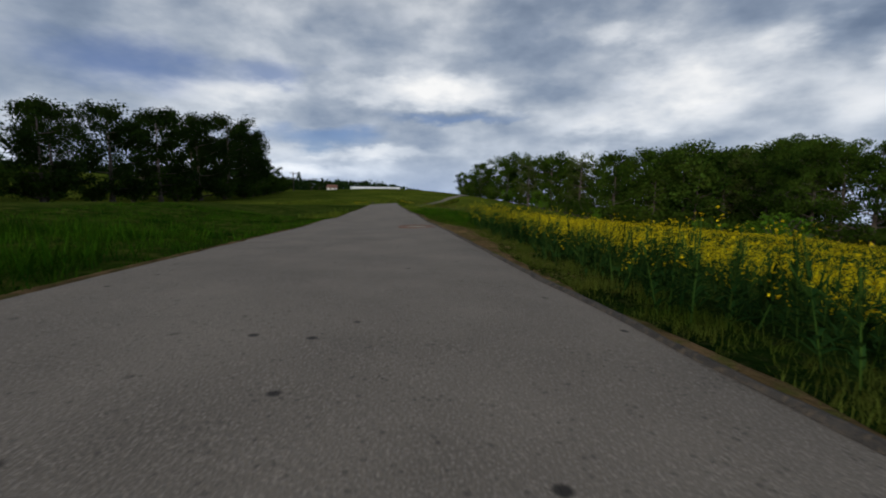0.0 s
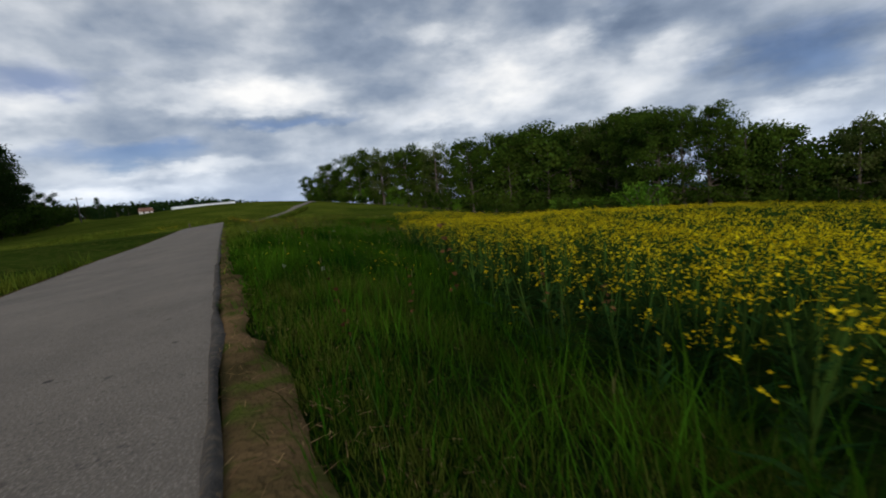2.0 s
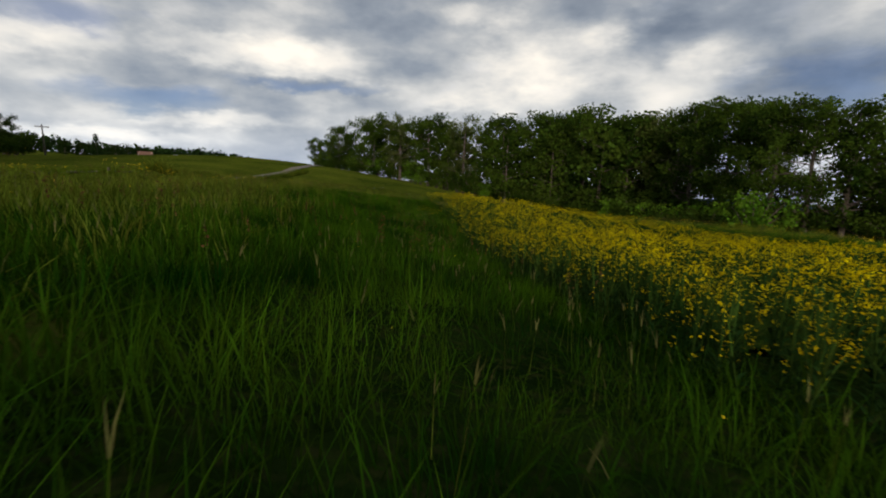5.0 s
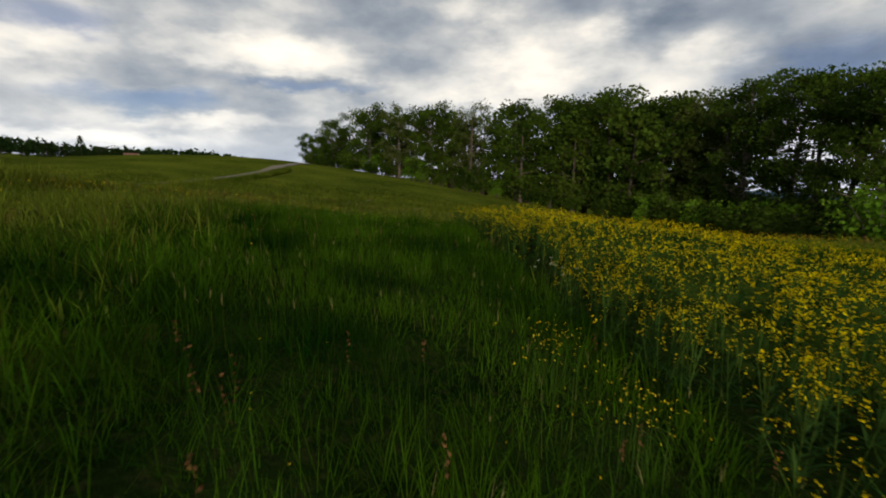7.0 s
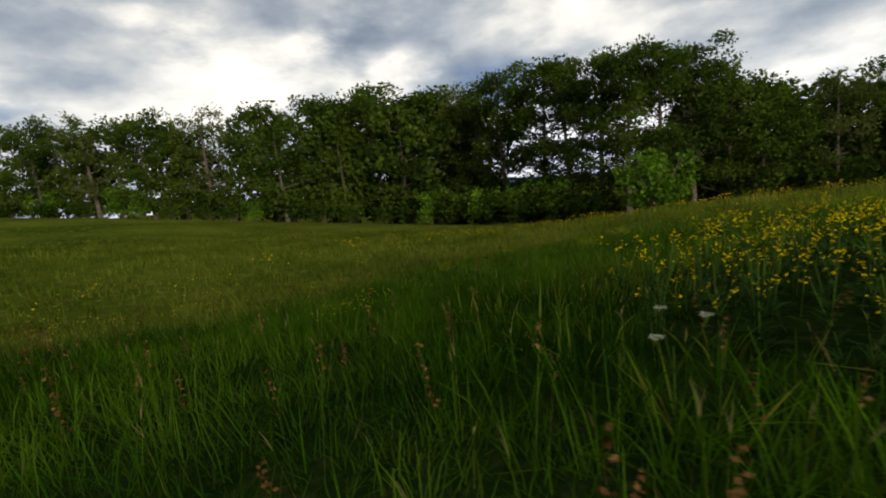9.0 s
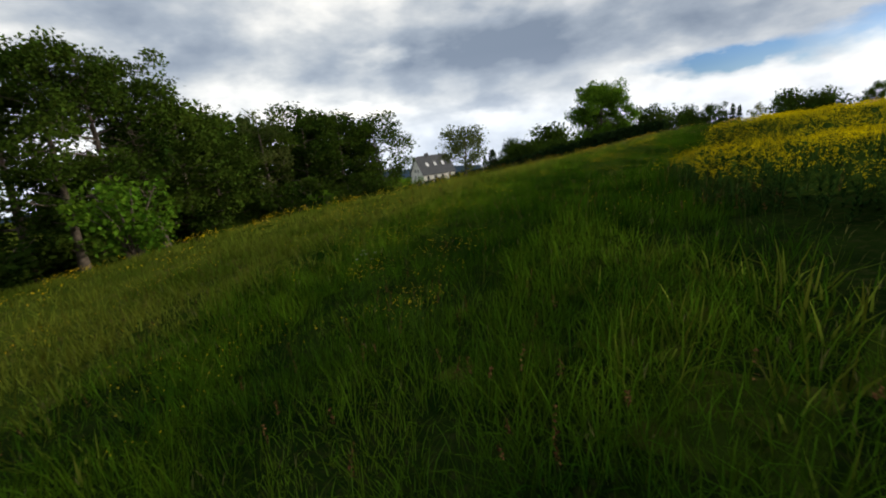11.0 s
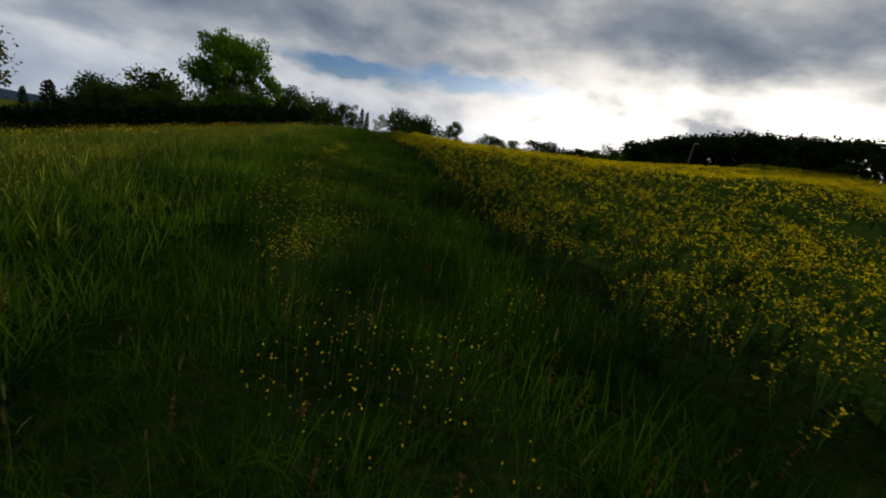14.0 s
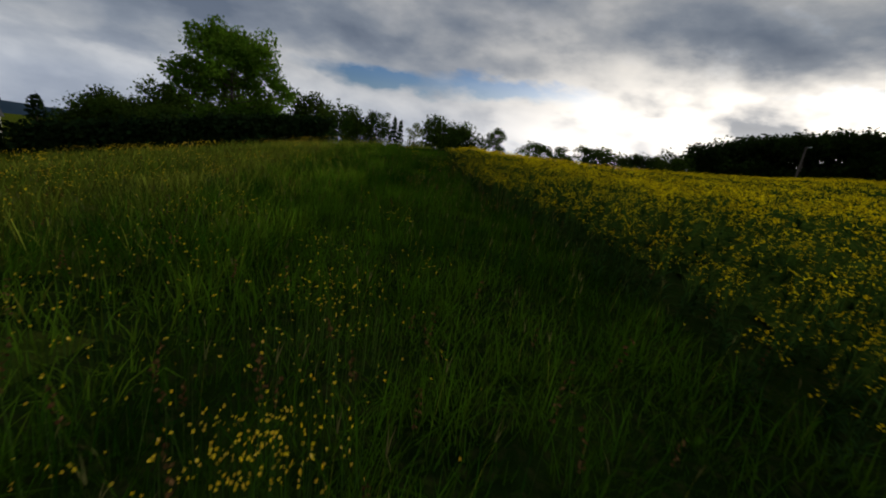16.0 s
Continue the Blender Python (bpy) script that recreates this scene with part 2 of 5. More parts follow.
# lit copy of the grass blade, brighter light put into its colour
M_SWARD_LIT = material("lit_meadow_blade", (0.017, 0.068, 0.005), (0.114, 0.210, 0.013), 0.6, 0.65, per="island", spec=0.0, through_light=0.55, spread=0.3)
M_TURF = material("short_turf", (0.044, 0.074, 0.008), (0.125, 0.148, 0.024), 1.6, 0.7, per="island", spec=0.0, through_light=0.4)
M_STRAW = material("dry_straw", (0.20, 0.125, 0.058), (0.46, 0.30, 0.150), 3, 0.8, per="island", spec=0.0, through_light=0.2)
M_RAPE_LEAF = material("rape_leaf", (0.010, 0.033, 0.008), (0.036, 0.080, 0.018), 1.5, 0.65, per="island", spec=0.0, through_light=0.25)
M_RAPE_FLOOR = material("rape_undergrowth", (0.009, 0.028, 0.005), (0.044, 0.084, 0.013), 5.0, 0.9, 1.0, 16, (0.085, 0.105, 0.016), 22, 0.0, spread=0.4)
M_RAPE_STEM = material("rape_stem", (0.026, 0.064, 0.012), (0.062, 0.112, 0.018), 1.5, 0.75, per="island", spec=0.0, through_light=0.3)
M_RAPE_BLOOM = material("rape_blossom", (0.60, 0.45, 0.004), (0.84, 0.68, 0.010), 1.2, 0.6, per="island", spec=0.0, through_light=0.52)
M_BUTTERCUP = material("buttercup_petal", (0.78, 0.52, 0.008), (0.92, 0.70, 0.012), 3, 0.35, per="island", spec=0.4, through_light=0.4, sway=0.2)
M_SORREL = material("sorrel_seed", (0.075, 0.040, 0.016), (0.14, 0.075, 0.032), 3, 0.8, per="island", spec=0.0, through_light=0.3)
M_EAR = material("grass_ear", (0.080, 0.090, 0.026), (0.170, 0.165, 0.060), 2, 0.8, per="island", spec=0.0, through_light=0.4, sway=0.3)
M_WHITE = material("white_blossom", (0.26, 0.30, 0.22), (0.46, 0.49, 0.40), 4, 0.7, through_light=0.3)
M_LEAF = material("tree_leaf", (0.016, 0.038, 0.006), (0.062, 0.106, 0.014), 0.22, 0.6, per="island", spec=0.0, through_light=0.34, sway=0.28)
M_LEAF_FRESH = material("fresh_leaf", (0.048, 0.120, 0.010), (0.120, 0.230, 0.020), 0.25, 0.6, per="island", spec=0.0, through_light=0.34, sway=0.28)
M_LEAF_PALE = material("pale_leaf", (0.050, 0.080, 0.018), (0.12, 0.15, 0.04), 0.3, 0.6, per="island", spec=0.0, through_light=0.5, sway=0.28)
# darker copy of the tree leaf, with the shade of the woods in its colour
M_LEAF_SHADED = material("shaded_tree_leaf", (0.009, 0.022, 0.005), (0.027, 0.050, 0.010), 0.25, 0.6, per="island", spec=0.0, through_light=0.35, sway=0.28)
M_NEEDLE = material("needle", (0.010, 0.026, 0.008), (0.024, 0.048, 0.014), 0.4, 0.7, per="island", spec=0.0, through_light=0.2, sway=0.28)
M_BARK = material("bark", (0.045, 0.036, 0.028), (0.12, 0.10, 0.08), 3, 0.9, 1.0, 14)
M_IRON = material("rusty_iron", (0.065, 0.034, 0.025), (0.185, 0.098, 0.068), 14, 0.6, 0.5, 120, (0.28, 0.20, 0.15), 45, 0.5, metal=0.35)
M_VENT_SHADE = material("vent_shade_paint", (0.004, 0.0035, 0.003), (0.007, 0.006, 0.005), 20, 0.95, spec=0.0)
M_CONCRETE = material("cover_concrete", (0.235, 0.212, 0.165), (0.295, 0.268, 0.212), 9, 0.85, 0.25, 220, (0.30, 0.29, 0.25), 160)
M_POLE = material("weathered_wood", (0.050, 0.042, 0.034), (0.11, 0.092, 0.075), 6, 0.9, 0.6, 40)
M_STEEL = material("galvanised_steel", (0.35, 0.36, 0.36), (0.50, 0.51, 0.51), 8, 0.45, metal=0.8)
M_PLASTER = material("white_plaster", (0.62, 0.62, 0.60), (0.74, 0.73, 0.71), 1.0, 0.9, 0.2, 40)
M_ROOF = material("slate_roof", (0.045, 0.050, 0.060), (0.085, 0.09, 0.10), 2.0, 0.7, 0.5, 6)
M_TILE = material("clay_tile_roof", (0.14, 0.075, 0.055), (0.22, 0.12, 0.085), 2.0, 0.8, 0.5, 6)
M_GLASS = material("window_glass", (0.02, 0.025, 0.03), (0.04, 0.045, 0.05), 2.0, 0.08, spec=0.7)
M_FOIL = material("white_foil", (0.60, 0.62, 0.64), (0.76, 0.78, 0.79), 0.6, 0.4)
# distance haze is painted into the hills as blue
M_HILL = material("hazy_far_hill", (0.030, 0.055, 0.085), (0.045, 0.075, 0.11), 0.004, 1.0, spec=0.0)


# ------------------------------------------------------------------ helpers
def part(name, verts, faces, mat, parent=None, label="", smooth=False):
    """One mesh object from vertices and faces, under a thing if a parent is given."""
    me = bpy.data.meshes.new(name)
    me.from_pydata([tuple(v) for v in verts], [], [tuple(f) for f in faces])
    me.materials.append(mat)
    if smooth:
        me.shade_smooth()
    ob = new(name, me)
    if parent is not None:
        ob.parent = parent
    if label:
        ob["label"] = label
    return ob


def bulk(name, verts, tris, mat, parent=None, quads=None):
    """A large mesh from arrays of vertices, triangles and quads."""
    me = bpy.data.meshes.new(name)
    verts = np.asarray(verts, np.float32)
    tris = np.asarray(tris, np.int32).reshape(-1, 3)
    quads = np.zeros((0, 4), np.int32) if quads is None else np.asarray(quads, np.int32).reshape(-1, 4)
    me.vertices.add(len(verts))
    me.vertices.foreach_set("co", verts.ravel())
    me.loops.add(tris.size + quads.size)
    me.loops.foreach_set("vertex_index", np.concatenate([tris.ravel(), quads.ravel()]).astype(np.int32))
    me.polygons.add(len(tris) + len(quads))
    start = np.concatenate([np.arange(len(tris)) * 3, tris.size + np.arange(len(quads)) * 4]).astype(np.int32)
    me.polygons.foreach_set("loop_start", start)
    me.update(calc_edges=True)
    me.validate()
    me.materials.append(mat)
    ob = new(name, me)
    if parent is not None:
        ob.parent = parent
    return ob


def empty(name, m=None):
    ob = new(name)
    if m is not None:
        ob.matrix_world = m
    return ob


BUMPS = ((17, 8, 9), (40, 60, 14), (12, 30, 9), (0, 8, 9), (45, 25, 14), (60, -20, 25), (30, 75, 20), (24, 38, 8), (10, 13, 5), (15, 20, 5),
         (21, 15, 6), (20, 30, 5), (8, 3, 4), (20, -4, 9), (33, 51, 7), (42, 42, 9), (30, 60, 7), (22, 57, 6), (-5, -30, 15))
SLOPES = (0.6981, 0.7235, 0.0014, -0.8944, -0.3555, -1.9401, -1.2514, 0.0197, 0.2835, 0.9206)
SWELLS = (-0.3296, -0.968, -0.9062, -0.4431, -1.3499, -1.4665, -2.2595, -0.4231, -0.8378, -1.1094, -3.8684, -2.518, 0.1838, -3.0889, -0.4708, 0.8704, 0.5387, -1.2296, 0.6835)


def land(x, y):
    """The height of the ground; inside the rape field it is an even slope from the west side to the east side."""
    x, y = np.asarray(x, float), np.asarray(y, float)
    w, e = west_x(y), np.maximum(east_x(y), west_x(y) + 0.2)
    t = np.clip((x - w) / (e - w), 0, 1)
    inside = (t > 0) & (t < 1) & (y < 46.6) & (y > -60)
    ramp = swells(w, y) * (1 - t) + swells(e, y) * t + 0.12 * np.sin(x * 0.5 + 1) * np.sin(y * 0.4) * np.minimum(1, 4 * t * (1 - t)) - 0.9 * 4 * t * (1 - t) * np.interp(y, (-40, 8, 22), (0.6, 1, 0))
    z = np.where(inside, ramp, swells(x, y))
    # the road lies in its own bed, and farther off in a shallow cutting
    off = x - road_x(y)
    bed = np.interp(y, ROAD_BED[:, 0], ROAD_BED[:, 1]) + np.clip(off, -2.2, 2.2) / 3.3 * np.interp(y, ROAD_BED[:, 0], ROAD_BED[:, 2])
    k = np.clip(np.where(off < 0, (9.0 + off) / 6.8, (3.6 - off) / 1.7), 0, 1)
    k = k * k * (3 - 2 * k) * np.interp(y, ROAD_BED[:, 0], ROAD_BED[:, 3])
    z = z * (1 - k) + bed * k
    c = np.clip((4.6 - np.abs(off)) / 2.4, 0, 1)
    return z - 0.45 * c * c * (3 - 2 * c) * np.interp(y, (58, 64, 98, 103), (0, 1, 1, 0))


def swells(x, y):
    """A broad crest with swells, easing to a plain far out."""
    x, y = np.asarray(x, float), np.asarray(y, float)
    u, v = np.tanh(x / 70) * 70 / 30, np.tanh((y - 10) / 70) * 70 / 30
    terms = (0 * u + 1, u, v, u * u, u * v, v * v, u ** 3, u * u * v, u * v * v, v ** 3)
    z = sum(c * b for c, b in zip(SLOPES, terms))
    for c, (a, b, s) in zip(SWELLS, BUMPS):
        z = z + c * np.exp(-((x - a) ** 2 + (y - b) ** 2) / (2 * s * s))
    # the land drops into a valley to the east and falls away to the south
    z = z - 0.056 * 30 * np.logaddexp(0, (x - 150) / 30) - 0.05 * 25 * np.logaddexp(0, (-y - 130) / 25)
    return z


ROAD = np.array([(-1.3, -60, 1.65), (-1.1, -12, 1.65)] + [(-0.756 + 0.0596 * y + 0.000604 * y * y - 0.00000477 * y ** 3, y, 1.64) for y in range(-8, 60, 4)]
                + [(5.6, 66, 1.65), (9, 76, 1.65), (15.5, 88, 1.3), (25, 107, 0.7), (33.5, 128, 0.65), (38, 160, 0.65), (36, 220, 0.65)])
# the road's own height and the fall across it, and how far it is bedded into the meadow
ROAD_BED = np.array([(-14, 0.20, 0.0, 0.0), (-3, 0.16, -0.12, 1.0), (3, 0.02, -0.05, 1.0), (8, -0.09, 0.08, 1.0), (12, -0.21, 0.14, 1.0), (16, -0.25, 0.20, 1.0), (20, -0.39, 0.25, 1.0), (26, -0.46, 0.25, 1.0),
                     (33, -0.59, 0.25, 1.0), (42, -0.70, 0.24, 1.0), (55, -0.82, 0.22, 1.0), (62, -1.1, 0.1, 0.0)])
WEST = np.array([(0.7, -60), (0.8, -8), (1.3, 1), (1.75, 6), (2.1, 8.3), (2.4, 10), (3.3, 12.8), (4.55, 15.4), (5.95, 18.8), (7.25, 21.6), (9.2, 25.8), (14.6, 38), (18.2, 46.6)])
EAST = np.array([(46, -60), (36, -4), (31.3, 18.5), (30.0, 23), (28.9, 27), (27.6, 31), (26.5, 35), (25.8, 38), (25.1, 40.5), (23.4, 43.2), (21, 45), (18.2, 46.6)])


def road_x(y):
    return np.interp(y, ROAD[:, 1], ROAD[:, 0])


def road_half(y):
    return np.interp(y, ROAD[:, 1], ROAD[:, 2])


def west_x(y):
    return np.interp(y, WEST[:, 1], WEST[:, 0])


def east_x(y):
    return np.interp(y, EAST[:, 1], EAST[:, 0])


def in_rape(x, y, margin=0.0):
    return (y < 46.6 - margin) & (x > west_x(y) + margin) & (x < east_x(y) - margin)


def on_road(x, y, margin=0.0):
    return np.abs(x - road_x(y)) < road_half(y) + margin


LANE = np.array([(2.2, 10), (4.5, 17), (7.5, 25), (11, 33), (14.3, 42), (15.6, 47.5), (19, 50.5), (23.5, 49.5), (26, 46), (27.6, 40), (30, 31), (31, 26), (33, 14), (35, 4)])


def lane_gap(x, y):
    """How far a point lies from the mown lane round the rape field."""
    p = np.stack([x, y], -1)
    best = np.full(len(p), 1e9)
    for a, b in zip(LANE[:-1], LANE[1:]):
        t = np.clip(((p - a) @ (b - a)) / ((b - a) @ (b - a)), 0, 1)
        best = np.minimum(best, np.linalg.norm(p - a - t[:, None] * (b - a), axis=1))
    return best


# ------------------------------------------------------------------ ground and road
def ground_sheet():
    def axis(lo, hi, step, reach):
        mid = list(np.arange(lo, hi + step / 2, step))
        right, left, s = [hi], [lo], step
        while right[-1] < reach:
            s *= 1.16
            right.append(right[-1] + s)
            left.append(left[-1] - s)
        return np.array(left[:0:-1] + mid + right[1:])

    xs, ys = axis(-14, 60, 0.75, 2600), axis(-24, 112, 0.75, 3000)
    gx, gy = np.meshgrid(xs, ys)
    gz = land(gx, gy)
    gz += 0.03 * np.sin(gx * 1.3 + np.sin(gy * 0.9)) * np.sin(gy * 1.1) * (~on_road(gx, gy, 1.2))
    gz -= 0.10 * on_road(gx, gy, 0.25)
    # thatch painted dark with the shade between the stalks of the rape and in the lane, with a ragged belt of darker
    # sward beside it
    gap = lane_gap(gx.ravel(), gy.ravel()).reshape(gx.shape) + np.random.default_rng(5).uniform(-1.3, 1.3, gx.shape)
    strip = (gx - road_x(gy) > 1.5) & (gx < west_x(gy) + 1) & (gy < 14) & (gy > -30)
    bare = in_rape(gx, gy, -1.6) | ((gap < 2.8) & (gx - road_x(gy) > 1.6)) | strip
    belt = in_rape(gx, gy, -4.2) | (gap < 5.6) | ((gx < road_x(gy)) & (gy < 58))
    nx, ny = len(xs), len(ys)
    idx = np.arange(nx * ny).reshape(ny, nx)
    quads = np.stack([idx[:-1, :-1], idx[:-1, 1:], idx[1:, 1:], idx[1:, :-1]], -1).reshape(-1, 4)
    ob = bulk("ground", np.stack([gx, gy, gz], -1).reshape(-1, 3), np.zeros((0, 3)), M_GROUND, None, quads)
    ob.data.materials.append(M_SHADED_SOIL)
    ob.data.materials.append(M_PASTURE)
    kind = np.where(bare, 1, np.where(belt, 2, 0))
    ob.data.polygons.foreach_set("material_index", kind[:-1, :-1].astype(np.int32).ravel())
    ob.data.shade_smooth()
    return tagged(ob, "rolling green meadow ground under grass and fields", "meadow", kind="structure")


def ribbon(name, y0, y1, step, left, right, lift, mat, cols=8):
    """A strip that lies on the land between two lines given as functions of y."""
    ys = np.arange(y0, y1, step)
    k = np.linspace(0, 1, cols)
    gx = left(ys)[:, None] * (1 - k) + right(ys)[:, None] * k
    gy = np.repeat(ys[:, None], cols, 1)
    edge = np.minimum(k, 1 - k)
    gz = land(gx, gy) + lift - np.where(edge < 0.01, 0.02, 0.0)
    idx = np.arange(gx.size).reshape(gx.shape)
    quads = np.stack([idx[:-1, :-1], idx[:-1, 1:], idx[1:, 1:], idx[1:, :-1]], -1).reshape(-1, 4)
    ob = bulk(name, np.stack([gx, gy, gz], -1).reshape(-1, 3), np.zeros((0, 3)), mat, None, quads)
    ob.data.shade_smooth()
    return ob


def ragged(ys, amount, seed):
    return amount * np.array([noise.noise((seed, y * 1.1, 0)) + 0.6 * noise.noise((seed, y * 4.0, 3)) for y in ys])


ground_sheet()
tagged(ribbon("road", -60, 215, 0.3, lambda y: road_x(y) - road_half(y) + ragged(y, 0.04, 1), lambda y: road_x(y) + road_half(y) + ragged(y, 0.035, 2), 0.030, M_ASPHALT, 14),
       "narrow worn grey asphalt farm road with dark flecks", "road", kind="structure")
tagged(ribbon("road_edge", -20, 40, 0.15, lambda y: road_x(y) + road_half(y) - 0.025 + ragged(y, 0.035, 2), lambda y: road_x(y) + road_half(y) + 0.03 + ragged(y, 0.04, 5), 0.034, M_TAR, 4),
       "cracked dark tar edge of the farm road", "road edge", kind="structure")
tagged(ribbon("verge", -20, 40, 0.15, lambda y: road_x(y) + road_half(y) + 0.02 + ragged(y, 0.03, 2), lambda y: road_x(y) + road_half(y) + np.interp(y, (-20, 4, 6, 9, 12, 16, 20), (0.06, 0.10, 0.36, 0.50, 0.24, 0.18, 0.15)) + ragged(y, 0.12, 8), 0.022, M_VERGE, 6),
       "strip of trodden dry earth and straw beside the road", "verge", kind="structure")
tagged(ribbon("verge_far", -20, 60, 0.2, lambda y: road_x(y) - road_half(y) - 0.08 + ragged(y, 0.08, 11), lambda y: road_x(y) - road_half(y) + 0.01 + ragged(y, 0.04, 1), 0.020, M_VERGE, 5),
       "thin strip of dry earth along the road's grass side", "verge", kind="structure")


# ------------------------------------------------------------------ manhole cover in the road
def ring(r0, r1, z0, z1, n=64, a0=0.0, a1=2 * math.pi):
    """A closed flat ring, or a wedge of one."""
    whole = a1 - a0 > 6.28
    steps = n if whole else n + 1
    vs, fs = [], []
    for i in range(steps):
        a = a0 + (a1 - a0) * i / n
        c, s = math.cos(a), math.sin(a)
        vs += [(r0 * c, r0 * s, z0), (r1 * c, r1 * s, z0), (r1 * c, r1 * s, z1), (r0 * c, r0 * s, z1)]
    for i in range(n):
        p, q = 4 * i, 4 * ((i + 1) % steps)
        for k in range(4):
            fs.append((p + k, q + k, q + (k + 1) % 4, p + (k + 1) % 4))
    if not whole:
        e = 4 * n
        fs += [(0, 3, 2, 1), (e, e + 1, e + 2, e + 3)]
    return vs, fs


def joined(pieces):
    vs, fs = [], []
    for v, f in pieces:
        k = len(vs)
        vs += v
        fs += [tuple(i + k for i in q) for q in f]
    return vs, fs


def manhole(x, y):
    z = float(land(x, y)) + 0.034
    base = tagged(empty("manhole_cover", pose(x, y, z, 0, 0, 12)), "round rusty iron manhole cover with a concrete centre, set in asphalt", "manhole cover")
    v, f = joined([ring(0.312, 0.3925, -0.03, 0.010), ring(0.384, 0.3925, 0.010, 0.016)] + [ring(0.318, 0.330, 0.010, 0.016, 2, i * math.pi / 30, i * math.pi / 30 + 0.05) for i in range(60)])
    part("frame", v, f, M_IRON, base, "rusty cast iron frame")
    # black sheet just above the asphalt paints the shade inside the vent holes
    v, f = ring(0.205, 0.318, -0.003, 0.0005)
    part("shadow_gap", v, f, M_VENT_SHADE, base)
    teeth = []
    for i in range(18):
        a = 2 * math.pi * i / 18
        teeth.append(ring(0.222, 0.258, -0.02, 0.009, 4, a, a + 0.19))
        teeth.append(ring(0.262, 0.280, 0.009, 0.013, 2, a + 0.05, a + 0.16))
    v, f = joined([ring(0.212, 0.223, -0.02, 0.009), ring(0.257, 0.303, -0.02, 0.009), ring(0.286, 0.296, 0.009, 0.015)] + teeth)
    part("cover_ring", v, f, M_IRON, base, "cast iron ring with eighteen vent holes")
    v, f = ring(0.0001, 0.214, -0.03, 0.006, 48)
    part("concrete_disc", v, f, M_CONCRETE, base, "smooth pale concrete centre")
    for i in range(25):
        a = 2 * math.pi * i / 72 + 1.75
        v, f = ring(0.345, 0.380, 0.010, 0.017, 2, a, a + 0.04)
        part("rib", v, f, M_IRON, base)


manhole(1.00, 9.20)


# ------------------------------------------------------------------ trees
def tube(points, radii, sides=7):
    """A tapered limb through the points."""
    vs, fs = [], []
    for i, (p, r) in enumerate(zip(points, radii)):
        d = (points[min(i + 1, len(points) - 1)] - points[max(i - 1, 0)]).normalized()
        a = d.cross(Vector((0.31, 0.95, 0.07))).normalized()
        b = d.cross(a)
        for k in range(sides):
            w = 2 * math.pi * k / sides
            vs.append(tuple(p + a * (r * math.cos(w)) + b * (r * math.sin(w))))
    for i in range(len(points) - 1):
        for k in range(sides):
            p, q = i * sides + k, i * sides + (k + 1) % sides
            fs.append((p, q, q + sides, p + sides))
    return vs, fs


def leaf_cloud(centres, radii, per, size, rng, droop=0.25):
    """Many small leaf faces in loose clumps: a bent pair of triangles each."""
    n = len(centres)
    c = np.repeat(np.asarray(centres), per, 0)
    r = np.repeat(np.asarray(radii), per)[:, None]
    d = rng.normal(size=(n * per, 3))
    d /= np.linalg.norm(d, axis=1, keepdims=True)
    p = c + d * r * (rng.random((n * per, 1)) ** 0.45) * np.array([1, 1, 0.8])
    a = rng.normal(size=(n * per, 3))
    a[:, 2] = a[:, 2] * 0.5 - droop
    a /= np.linalg.norm(a, axis=1, keepdims=True)
    b = np.cross(a, rng.normal(size=(n * per, 3)))
    b /= np.linalg.norm(b, axis=1, keepdims=True)
    s = size * rng.uniform(0.6, 1.4, (n * per, 1))
    nrm = np.cross(a, b)
    v = np.stack([p, p + a * s * 0.55 + b * s * 0.38 + nrm * s * 0.1, p + a * s, p + a * s * 0.5 - b * s * 0.38 + nrm * s * 0.1], 1).reshape(-1, 3)
    k = np.arange(n * per)[:, None] * 4
    return v, np.concatenate([k + [0, 1, 2], k + [0, 2, 3]])


